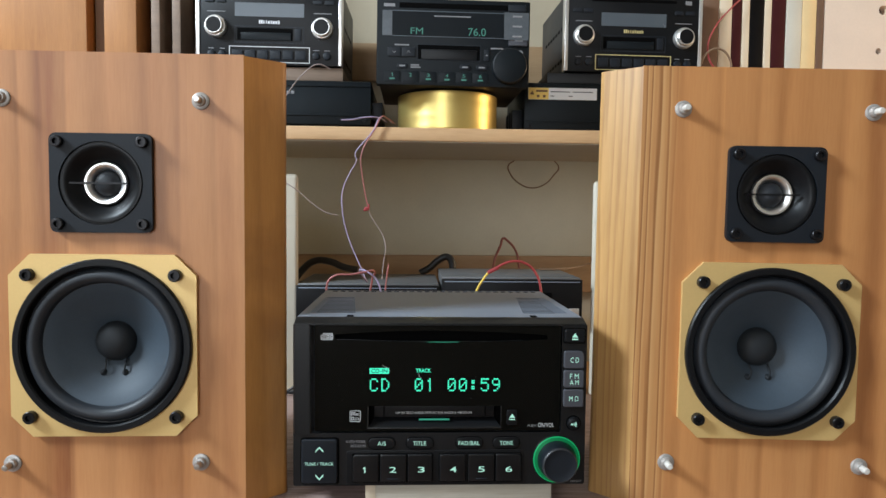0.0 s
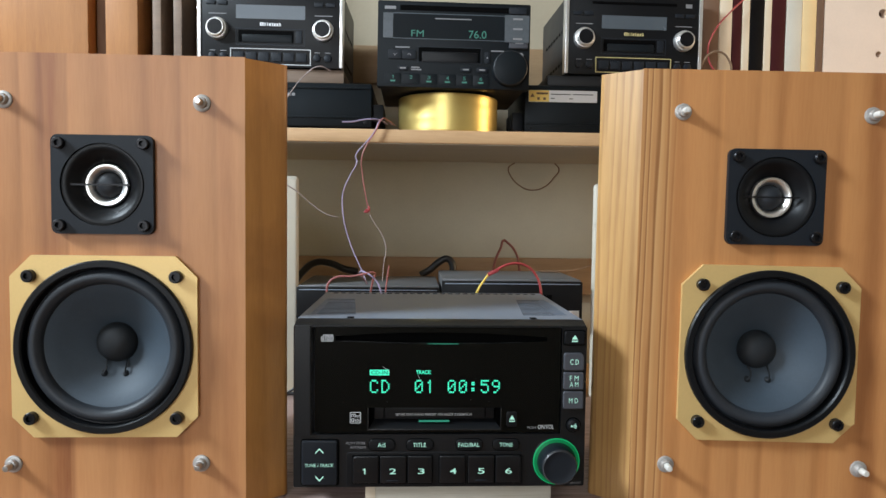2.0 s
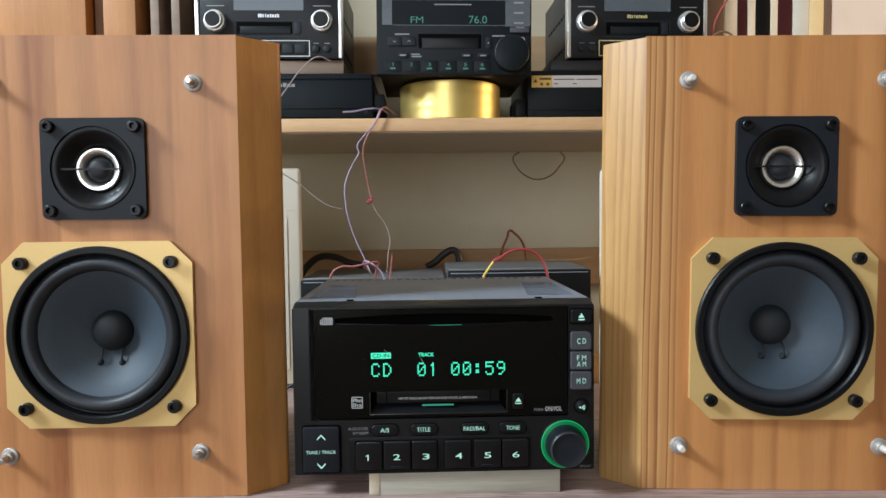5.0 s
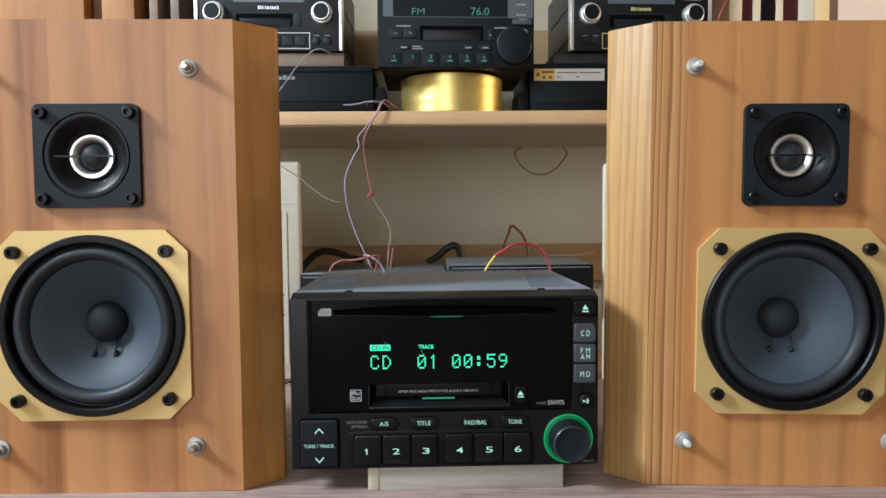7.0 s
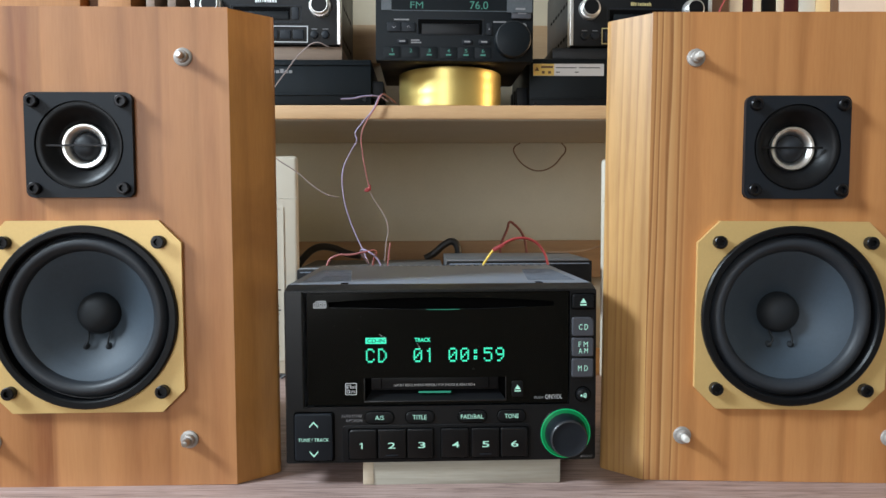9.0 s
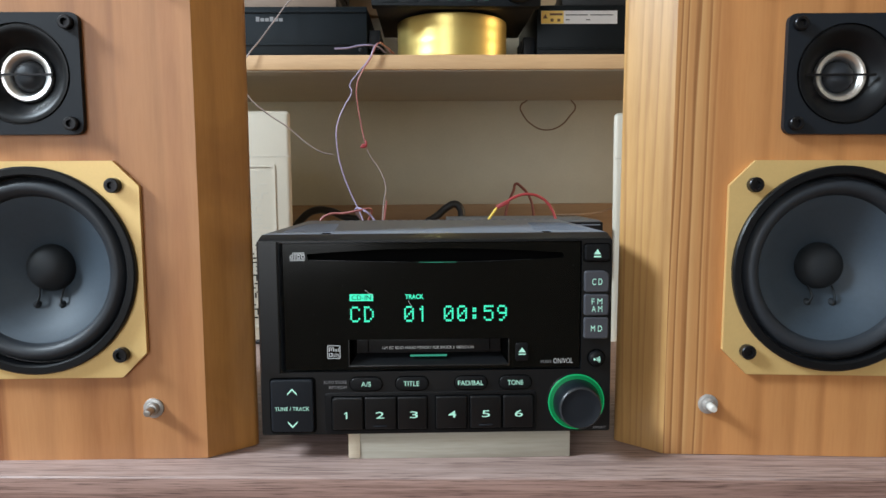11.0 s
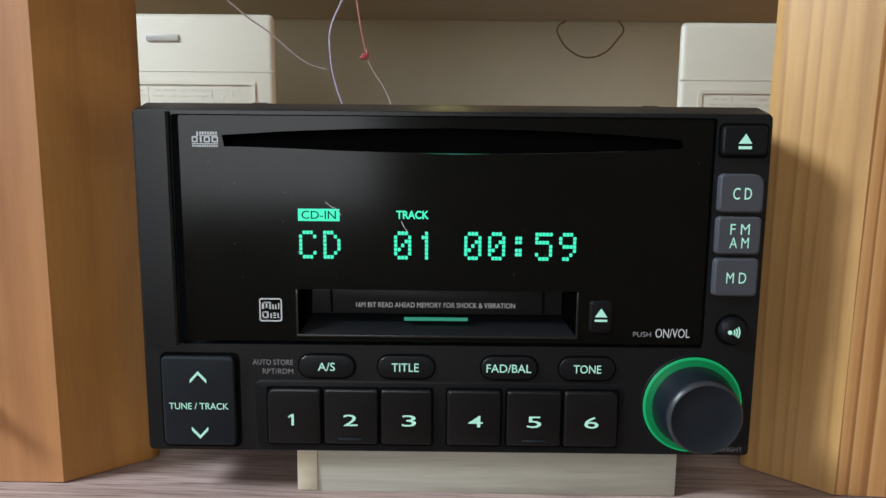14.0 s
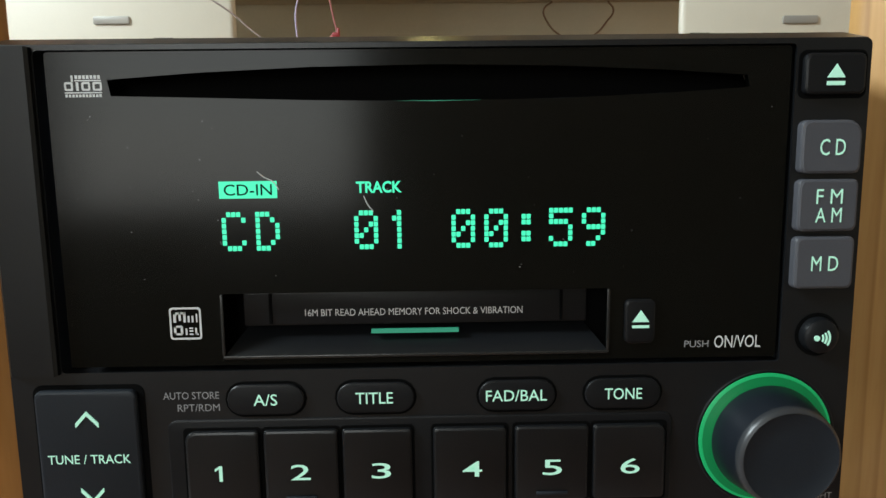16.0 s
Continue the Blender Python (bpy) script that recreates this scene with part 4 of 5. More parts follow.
# volume knob
KX, KZ = 0.0656, 0.0294
knob = sp_("volume_knob", lathe(B(), KX, KZ, [(0.0121, 0.004), (0.0121, -0.0008), (0.0113, -0.0052), (0.0107, -0.0086)], 72), "knob", stereo, "round black volume knob in a green light ring")
sp_("knob_rim", lathe(B(), KX, KZ, [(0.0107, -0.0085), (0.01055, -0.0094), (0.0102, -0.0100), (0.0097, -0.0103)], 72), "knob_rim_highlight", knob, "satin bevelled rim, coloured lighter as a highlight")
sp_("knob_face", lathe(B(), KX, KZ, [(0.0098, -0.0103), (0.0094, -0.0101), (0.0050, -0.0100), (0, -0.0100)], 72), "black_matte", knob)
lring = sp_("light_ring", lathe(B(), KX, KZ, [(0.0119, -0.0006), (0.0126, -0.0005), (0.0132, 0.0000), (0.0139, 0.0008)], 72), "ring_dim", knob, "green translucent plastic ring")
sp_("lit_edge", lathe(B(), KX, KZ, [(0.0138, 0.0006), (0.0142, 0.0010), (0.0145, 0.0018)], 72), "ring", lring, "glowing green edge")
sp_("knob_well", lathe(B(), KX, KZ, [(0.0144, 0.0018), (0.0149, 0.0014), (0.0153, 0.0022)], 72), "black_satin", bezel)
sp_("print_line", lettering(B(), "BRIGHT", 0.0745, 0.0812, 0.0151, 0.0164, 0.0019), "ink_dim", bezel)
# sheet-metal body
CX0, CX1, CZ, CY0, CY1 = -0.0940, 0.0820, 0.1150, 0.0128, 0.1520
body = B()
box(body, CX0, CX1, CY0, CY0 + 0.001, 0.0150, CZ - 0.001)
box(body, CX0, CX0 + 0.001, CY0, CY1, 0.0150, CZ)
box(body, CX1 - 0.001, CX1, CY0, CY1, 0.0150, CZ)
box(body, CX0, CX1, CY1 - 0.001, CY1, 0.0150, CZ - 0.006)
box(body, CX0, CX1, CY0, CY1, 0.0140, 0.0150)
sp_("chassis", body, "chassis", stereo, "galvanised sheet-metal case")
slots = []
for i in range(13):
    y = 0.030 + i * 0.0062
    for a, c in ((-0.0890, -0.0600 - 0.0006 * i), (0.0480 + 0.0006 * i, 0.0770)):
        slots.append([(a, y), (c, y), (c, y + 0.0041), (a, y + 0.0041)])
for i in range(27):
    x = CX0 + 0.006 + i * 0.0062
    slots.append([(x, 0.1430), (x + 0.0040, 0.1430), (x + 0.0040, 0.1505), (x, 0.1505)])
top = holed(B(), [(CX0, CY0), (CX1, CY0), (CX1, CY1), (CX0, CY1)], slots, 0.0005, 0.0008)
bmesh.ops.transform(top, matrix=Matrix(((1, 0, 0, 0), (0, 0, 1, 0), (0, 1, 0, CZ), (0, 0, 0, 1))), verts=top.verts[:])
sp_("top_cover", top, "chassis", stereo, "grey metal cover with vent slots")
# black sheet added under the cover so the vent slots look dark
sp_("cover_underside", box(B(), CX0 + 0.002, CX1 - 0.002, CY0 + 0.002, CY1 - 0.002, CZ - 0.009, CZ - 0.007), "void", stereo)
for x in (-0.055, -0.025, 0.022, 0.046):
    sp_("cover_clip", box(B(), x - 0.003, x + 0.003, CY0 - 0.0004, CY0 + 0.003, CZ + 0.0002, CZ + 0.0007, 0.0002), "bezel", stereo)
for x in (-0.062, 0.052):
    sp_("cover_notch", box(B(), x - 0.002, x + 0.002, CY0 + 0.0005, CY0 + 0.006, CZ + 0.0007, CZ + 0.0011), "void", stereo)


# ---- car radios on the shelf ----
def bordered(bm, x0, x1, z0, z1, w, y):
    return holed(bm, outline(x0, x1, z0, z1), [outline(x0 + w, x1 - w, z0 + w, z1 - w)], y - 0.0004, y)


def twin_knob_radio(m, ink, label):
    """Base at z = 0, its middle at x = 0, faceplate at y = 0."""
    r = thing("car_radio", m, label, "car radio", "car radios on the shelf")
    face = part("faceplate", prism(B(), outline(-0.0885, 0.0885, 0, 0.104, 0.001, 2), 0, 0.012, 0.0006), "black_satin", r, "black faceplate")
    for s in (-1, 1):
        part("trim_strip", box(B(), s * 0.0885 - 0.0022, s * 0.0885 + 0.0022, -0.0014, 0.012, 0.0005, 0.1045, 0.0005), "silver", r, "bright silver strip")
    part("case", box(B(), -0.0865, 0.0865, 0.0122, 0.160, 0.002, 0.103, 0.0008), "dark_sheet", r, "grey sheet-metal case with vents")
    for s in (-1, 1):
        for i in range(7):
            part("vent", box(B(), s * 0.0866 - 0.0003, s * 0.0866 + 0.0003, 0.030 + i * 0.016, 0.038 + i * 0.016, 0.018, 0.022), "void", r)
            part("vent", box(B(), s * 0.0866 - 0.0003, s * 0.0866 + 0.0003, 0.030 + i * 0.016, 0.038 + i * 0.016, 0.060, 0.064), "void", r)
    part("display", prism(B(), outline(-0.0430, 0.0430, 0.0590, 0.0760, 0.0006, 2), -0.0004, 0.001), "screen", r, "unlit grey display")
    bars = B()
    for x0, x1, z1 in ((-0.0130, -0.0112, 0.0548), (-0.0104, -0.0086, 0.0548), (-0.0076, -0.0062, 0.0543), (-0.0044, -0.0034, 0.0548), (-0.0020, 0.0004, 0.0538), (0.0016, 0.0030, 0.0546), (0.0040, 0.0064, 0.0538), (0.0074, 0.0094, 0.0538), (0.0104, 0.0112, 0.0550), (0.0116, 0.0126, 0.0538)):
        box(bars, x0, x1, -0.0005, 0.0002, 0.0505, z1)
    part("emblem", bars, "sticker" if ink == "ink" else ink, r)
    tray = part("cassette_slot", bordered(B(), -0.0435, 0.0430, 0.0265, 0.0475, 0.0012, 0.0), "black_matte", r)
    # flat near-black patch in place of the slot's shade
    part("slot_recess", box(B(), -0.0400, 0.0290, -0.0002, 0.0006, 0.0300, 0.0450), "void", tray)
    part("slot_door", prism(B(), outline(-0.0350, 0.0270, 0.0300, 0.0395, 0.0005, 2), -0.0012, 0.0, 0.0003), "grey_face", tray)
    part("eject_key", prism(B(), outline(0.0315, 0.0395, 0.0300, 0.0450, 0.0006, 2), -0.0010, 0.0, 0.0003), "black_matte", tray)
    part("key_frame", bordered(B(), -0.0500, 0.0505, 0.0025, 0.0225, 0.0010, 0.0), ink, r, "thin pale line round the key row")
    for i in range(6):
        part("preset_key", prism(B(), outline(-0.0460 + i * 0.0157, -0.0330 + i * 0.0157, 0.0065, 0.0175, 0.0010, 2), -0.0016, 0.0, 0.0004), "black_matte", r)
    for s in (-1, 1):
        kx = s * 0.0660
        k = part("rotary_knob", lathe(B(), kx, 0.0455, [(0.0135, 0), (0.0133, -0.0050), (0.0126, -0.0062), (0.0112, -0.0066), (0.0108, -0.0110), (0.0100, -0.0118), (0.0092, -0.0118)], 40), "silver", r, "silver rotary knob with a black cap")
        part("knob_cap", lathe(B(), kx, 0.0455, [(0.0094, -0.0117), (0.0090, -0.0121), (0, -0.0121)], 40), "black_satin", k)
        for dx in (0.0720, 0.0585):
            part("round_key", lathe(B(), s * dx, 0.0120, [(0.0048, 0), (0.0046, -0.0022), (0.0036, -0.0028), (0, -0.0028)], 24), "black_matte", r)
            part("key_print", box(B(), s * dx - 0.0035, s * dx + 0.0035, -0.0003, 0.0002, 0.0185, 0.0193), "ink_dim", r)
        for dx in (0.0600, 0.0745):
            part("small_key", prism(B(), outline(s * dx - 0.0058, s * dx + 0.0058, 0.0755, 0.0805, 0.0008, 2), -0.0012, 0.0, 0.0003), "black_matte", r)
        part("key_print", box(B(), s * 0.0660 - 0.0110, s * 0.0660 + 0.0110, -0.0003, 0.0002, 0.0640, 0.0650), "ink_dim", r)
    part("disc_slot", box(B(), -0.0560, 0.0560, -0.0003, 0.0006, 0.0900, 0.0935), "void", r)
    part("small_emblem", box(B(), 0.0680, 0.0765, -0.0003, 0.0002, 0.0885, 0.0935), "ink_dim", r)
    return r


twin_knob_radio(pose(-0.2050, 0.462, 0.3632, 0, 0.5, -1.0), "ink", "black car radio with twin silver knobs on a wooden board")
twin_knob_radio(pose(0.2610, 0.475, 0.3652, 0, 0.2, 1.0), "ink_gold", "black car radio with twin silver knobs and gold lines")
solid("spacer_board", box(B(), -0.300, -0.1135, 0.466, 0.620, 0.3452, 0.3617, 0.0008), "board", "grey-brown wooden board lying on the amplifier", "board")
solid("spacer_board", box(B(), 0.150, 0.360, 0.480, 0.640, 0.3507, 0.3642, 0.0008), "dark_sheet", "dark grey board lying on the amplifier", "board")

# middle radio, on the roll
cr = thing("car_radio", pose(0.0220, 0.400, 0.3297, 0, 0.4, 0), "grey car radio on a gold tape roll", "car radio", "car radios on the shelf")
part("faceplate", prism(B(), outline(-0.0900, 0.0900, 0, 0.1000, 0.0015, 2), 0, 0.014, 0.0008), "grey_face", cr, "dark grey faceplate")
part("case", box(B(), -0.0870, 0.0870, 0.0142, 0.165, 0.002, 0.098, 0.0008), "dark_sheet", cr)
part("disc_slot", box(B(), -0.0640, 0.0640, -0.0003, 0.0006, 0.0890, 0.0950), "void", cr)
part("small_emblem", box(B(), -0.0820, -0.0690, -0.0003, 0.0002, 0.0900, 0.0935), "ink_dim", cr)
part("eject_key", prism(B(), outline(0.0640, 0.0850, 0.0880, 0.0960, 0.0008, 2), -0.0012, 0, 0.0003), "black_matte", cr)
disp = part("display", prism(B(), outline(-0.0720, 0.0610, 0.0560, 0.0860, 0.0006, 2), -0.0006, 0.001), "screen", cr, "smoked display with dim green characters")
part("film", prism(B(), outline(-0.0830, 0.0620, 0.0570, 0.0850, 0.0004, 2), -0.00075, -0.00055), "grey_face", cr)
part("film_edge", box(B(), -0.0835, -0.0720, -0.0011, -0.0007, 0.0565, 0.0855), "film", cr, "strip of clear protective film")
part("film_edge", box(B(), 0.0590, 0.0880, -0.0040, -0.0036, 0.0545, 0.0860), "film", cr, "strip of clear protective film")
part("readout", lettering(B(), "FM", -0.0505, -0.0360, 0.0588, 0.0662, -0.0009), "lcd_legend", disp)
part("readout", lettering(B(), "76.0", 0.0170, 0.0380, 0.0585, 0.0675, -0.0009), "lcd_legend", disp)
part("printed_bar", box(B(), -0.0230, 0.0200, -0.0011, -0.0008, 0.0795, 0.0808), "ink_dim", disp)
for i in range(3):
    k = part("source_key", prism(B(), outline(0.0650, 0.0870, 0.0480 + i * 0.0128, 0.0595 + i * 0.0128, 0.0012, 2), -0.0030, 0, 0.0006), "grey_button", cr)
    part("legend", box(B(), 0.0720, 0.0815, -0.0033, -0.0029, 0.0532 + i * 0.0128, 0.0545 + i * 0.0128), "ink_dim", k)
for z in (0.0575, 0.0690, 0.0805):
    part("key_print", box(B(), 0.0690, 0.0800, -0.0044, -0.0040, z, z + 0.0020), "ink_dim", cr)
part("sound_button", lathe(B(), 0.0790, 0.0400, [(0.0036, 0), (0.0034, -0.0014), (0, -0.0018)], 20), "ink_dim", cr)
tray = part("cassette_slot", bordered(B(), -0.0430, 0.0330, 0.0290, 0.0480, 0.0012, 0.0), "black_matte", cr)
# flat black patch painting the shade inside the slot
part("slot_recess", box(B(), -0.0415, 0.0315, -0.0002, 0.0006, 0.0300, 0.0468), "void", tray)
part("slot_door", prism(B(), outline(-0.0375, 0.0280, 0.0300, 0.0418, 0.0005, 2), -0.0010, 0.0, 0.0003), "black_satin", tray)
for i, s in ((0, -1), (1, 1)):
    k = part("tuning_key", prism(B(), outline(-0.0770 + i * 0.0165, -0.0612 + i * 0.0165, 0.0325, 0.0430, 0.0008, 2), -0.0016, 0, 0.0004), "black_matte", cr)
    bm = B()
    for u in (-1, 1):
        cx = -0.0691 + i * 0.0165
        prism(bm, [(cx, 0.0377 + s * 0.0010), (cx, 0.0377 + s * 0.0018), (cx + u * 0.0020, 0.0377 - s * 0.0004), (cx + u * 0.0020, 0.0377 - s * 0.0012)], -0.0018, -0.0016)
    part("legend", bm, "ink_dim", k)
part("key_print", box(B(), -0.0690, -0.0520, -0.0003, 0.0002, 0.0455, 0.0470), "ink_dim", cr)
part("key_print", box(B(), 0.0440, 0.0590, -0.0003, 0.0002, 0.0440, 0.0455), "ink_dim", cr)
k = part("eject_key", prism(B(), outline(0.0365, 0.0425, 0.0300, 0.0430, 0.0008, 2), -0.0012, 0, 0.0003), "black_matte", cr)
part("legend", triangle_up(B(), 0.0395, 0.0355, 0.0026, 0.0022, -0.0012), "ink_dim", k)
for x0, x1 in ((-0.0660, -0.0535), (0.0080, 0.0205), (0.0270, 0.0405)):
    k = part("pill_key", prism(B(), outline(x0, x1, 0.0190, 0.0250, 0.0029), -0.0014, 0, 0.0005), "black_matte", cr)
    part("legend", box(B(), (x0 + x1) / 2 - 0.0035, (x0 + x1) / 2 + 0.0035, -0.0016, -0.0013, 0.0210, 0.0228), "ink_dim", k)
part("key_print", box(B(), -0.0500, -0.0380, -0.0003, 0.0002, 0.0200, 0.0215), "ink_dim", cr)
part("key_print", box(B(), -0.0500, -0.0400, -0.0003, 0.0002, 0.0225, 0.0240), "ink_dim", cr)
for n, x in (("1", -0.0715), ("2", -0.0500), ("3", -0.0290), ("4", -0.0070), ("5", 0.0130), ("6", 0.0325)):
    k = part("preset_key", prism(B(), outline(x - 0.0095, x + 0.0095, 0.0030, 0.0160, 0.0010, 2), -0.0005, 0, 0.0002), "grey_face", cr)
    part("legend", lettering(B(), n, x - (0.0009 if n == "1" else 0.0017), x + (0.0009 if n == "1" else 0.0017), 0.0095, 0.0135, -0.0011), "lcd_legend", k)
    if n != "2":
        part("legend", box(B(), x - 0.0030, x + 0.0030, -0.0013, -0.0010, 0.0060, 0.0078), "lcd_legend", k)
k = part("rotary_knob", lathe(B(), 0.0660, 0.0235, [(0.0205, 0), (0.0203, -0.0090), (0.0195, -0.0108), (0.0184, -0.0113), (0, -0.0112)], 56), "grey_face", cr, "large round dark knob")
part("knob_rim", lathe(B(), 0.0660, 0.0235, [(0.0201, -0.0102), (0.0195, -0.0111), (0.0190, -0.0114)], 56), "dark_sheet", k)

# roll of gold tape under the middle radio
roll_ob = thing("tape_roll", pose(0.0200, 0.4815, 0.2822), "wide roll of shiny gold tape standing on the shelf", "tape roll")
prof = [(0.028, 0.0002), (0.0630, 0.0002), (0.0640, 0.0010)] + [(0.0640 + 0.00025 * math.sin(i * 2.3), 0.0010 + 0.0445 * i / 10) for i in range(1, 10)] + [(0.0640, 0.0455), (0.0630, 0.0462), (0.028, 0.0462)]
bm = lathe(B(), 0, 0, prof, 64)
bmesh.ops.transform(bm, matrix=Matrix(((1, 0, 0, 0), (0, 0, 1, 0), (0, 1, 0, 0), (0, 0, 0, 1))), verts=bm.verts[:])
part("tape", bm, "gold_foil", roll_ob)
bm = lathe(B(), 0, 0, [(0.0282, 0.0), (0.0282, 0.0460), (0.0255, 0.0460), (0.0255, 0.0), (0.0282, 0.0)], 40)
bmesh.ops.transform(bm, matrix=Matrix(((1, 0, 0, 0), (0, 0, 1, 0), (0, 1, 0, 0), (0, 0, 0, 1))), verts=bm.verts[:])
part("core", bm, "cream", roll_ob, "cardboard core")


# ---- amplifiers ----
def amplifier(m, w, d, h, ribs, label):
    a = thing("amplifier", m, label, "amplifier")
    part("case", box(B(), -w / 2, w / 2, 0, d, 0.006, h, 0.0015), "amp", a)
    part("base_plate", box(B(), -w / 2 - 0.002, w / 2 + 0.002, 0.003, d, 0, 0.006, 0.0008), "void", a)
    for k in range(ribs):
        z = 0.018 + k * (h - 0.024) / max(ribs - 1, 1)
        part("rib", box(B(), -w / 2 + 0.001, w / 2 - 0.001, -0.0016, 0.0004, z - 0.0012, z + 0.0012, 0.0005), "amp", a)
    for s in (-1, 1):
        part("end_screw", lathe(B(), s * (w / 2 - 0.008), 0.012, [(0.0022, 0), (0.0020, -0.001), (0, -0.0012)], 14), "black_metal", a)
    return a


al = amplifier(pose(-0.1960, 0.450, 0.2824), 0.238, 0.160, 0.0600, 2, "flat black car amplifier lying under a wooden board")
bars = B()
for i in range(6):
    box(bars, -0.006 + i * 0.0052, -0.002 + i * 0.0052, -0.0006, 0.0002, 0.0435, 0.0470 if i % 3 else 0.0485)
part("emblem", bars, "ink_dim", al)
for i in range(4):
    part("terminal", box(B(), 0.1195, 0.1330, 0.010 + i * 0.02, 0.024 + i * 0.02, 0.014, 0.036, 0.001), "black_matte", al)
ar = amplifier(pose(0.2400, 0.477, 0.2824), 0.240, 0.160, 0.0680, 1, "black car amplifier with a white and yellow caution sticker")
st = part("sticker", box(B(), -0.1150, -0.0250, -0.0005, 0.0003, 0.0465, 0.0615), "sticker", ar, "white sticker with a yellow end")
part("sticker_end", box(B(), -0.1148, -0.0885, -0.0009, -0.0004, 0.0467, 0.0613), "sticker_yellow", st)
bm = prism(B(), [(-0.1130, 0.0525), (-0.1075, 0.0525), (-0.11025, 0.0575)], -0.0012, -0.0009)
part("sticker_mark", bm, "umber", st)
part("sticker_bar", box(B(), -0.1050, -0.0900, -0.0012, -0.0009, 0.0560, 0.0585), "umber", st)
for x in (-0.1040, -0.0960):
    part("sticker_bar", box(B(), x, x + 0.0035, -0.0012, -0.0009, 0.0490, 0.0522), "umber", st)
for x0, x1, z in ((-0.0860, -0.0600, 0.0560), (-0.0570, -0.0300, 0.0560), (-0.0860, -0.0810, 0.0505), (-0.0620, -0.0570, 0.0505)):
    part("sticker_bar", box(B(), x0, x1, -0.0008, -0.0004, z, z + 0.0011), "screen", st)
for i in range(3):
    part("terminal", box(B(), -0.1340, -0.1205, 0.012 + i * 0.022, 0.028 + i * 0.022, 0.010, 0.034, 0.001), "black_matte", ar)


def stacked_deck(m, label):
    d = thing("tape_deck", m, label, "tape deck", "decks behind the stereo")
    part("case", box(B(), -0.0890, 0.0890, 0.010, 0.145, 0.0, 0.0600, 0.001), "deck_top", d)
    part("faceplate", box(B(), -0.0895, 0.0895, 0, 0.0105, 0.001, 0.0585, 0.0012), "black_satin", d)
    # light bar painting the reflection along the front's upper edge
    part("edge_trim", box(B(), -0.0860, 0.0860, -0.0007, 0.0004, 0.0548, 0.0560, 0.0003), "chassis", d, "thin bright bar standing for a reflection on the front")
    part("slot", box(B(), -0.060, 0.050, -0.0005, 0.0006, 0.036, 0.042), "void", d)
    part("end_key", box(B(), 0.072, 0.085, -0.002, 0.0004, 0.010, 0.022, 0.0006), "silver", d)
    return d


for x, z in ((-0.0790, 0.0900), (0.1030, 0.0990)):
    stacked_deck(pose(x, 0.440, z - 0.0605), "flat grey car deck with a black front, on another deck")
    d = thing("tape_deck", pose(x, 0.446, -0.0598), "grey metal car deck lying on the lower shelf", "tape deck", "decks behind the stereo")
    part("case", box(B(), -0.0880, 0.0880, 0.008, 0.140, 0, z - 0.0605 + 0.0596, 0.001), "chassis", d)
    part("faceplate", box(B(), -0.0885, 0.0885, 0, 0.0085, 0.002, z - 0.0605 + 0.0580, 0.001), "black_matte", d)


# ---- ivory speaker boxes ----
def lattice_box(m, label):
    """Front at y = 0, base at z = 0."""
    w = thing("lattice_box", m, label, "speaker box", "ivory speaker boxes")
    case = box(B(), -0.1020, 0.1020, 0.0, 0.050, 0.008, 0.2865, 0.0056, 4)
    for vert in case.verts:
        vert.co.x *= 1 - 4.5 * max(vert.co.y - 0.004, 0)
    part("case", case, "white_plastic", w, "ivory plastic case with rounded edges")
    part("plinth", box(B(), -0.0800, 0.0800, 0.004, 0.046, 0, 0.010), "void", w)
    part("seam", box(B(), -0.1019, 0.1019, -0.0004, 0.0004, 0.2343, 0.2350), "ridge", w)
    part("badge", prism(B(), outline(-0.0150, 0.0150, 0.2612, 0.2676, 0.0015, 3), -0.0016, 0.0004, 0.0005), "badge", w, "small grey badge")
    fr = part("grille_frame", holed(B(), outline(-0.0840, 0.0840, 0.0350, 0.2260, 0.002, 2), [outline(-0.0805, 0.0805, 0.0385, 0.2225, 0.0015, 2)], -0.0012, 0.0002), "white_plastic", w, "raised frame round a lattice of slots")
    rng = random.Random(4)
    # both lie equally deep; only painted shade, black or ivory, differs
    deep, shallow = B(), B()
    for r in range(36):
        z = 0.0420 + r * 0.0050
        x = -0.0780 + (r % 3) * 0.0040
        while x < 0.0700:
            ln = rng.choice((0.0040, 0.0070, 0.0100))
            dark = r < 19 + 3 * math.sin(x * 60) + rng.uniform(-2, 2)
            if rng.random() < 0.16:
                box(deep if dark else shallow, x, x + 0.0016, -0.0003, 0.0002, z - 0.0010, z + 0.0050)
            else:
                box(deep if dark else shallow, x, x + ln, -0.0003, 0.0002, z, z + 0.0015)
            x += ln + 0.0042
    tagged(part("lattice_slots", deep, "void", w, "dark slots of the lattice"), kind="stuff")
    tagged(part("lattice_ridges", shallow, "ridge", w, "shallow ridges of the lattice, darkened for shade"), kind="stuff")
    return w


lattice_box(pose(-0.2690, 0.448, -0.0598, 0, 0, 0), "ivory plastic speaker box with a lattice grille on the lower shelf")
lattice_box(pose(0.3080, 0.448, -0.0640, 0, 0, 0), "ivory plastic speaker box half hidden behind the loudspeaker")

# ---- things on the shelf, at its ends ----
def standing(name, x0, x1, y0, y1, z1, material, label, category, group=""):
    return solid(name, box(B(), x0, x1, y0, y1, 0.2824, z1, 0.0010), material, label, category, group)


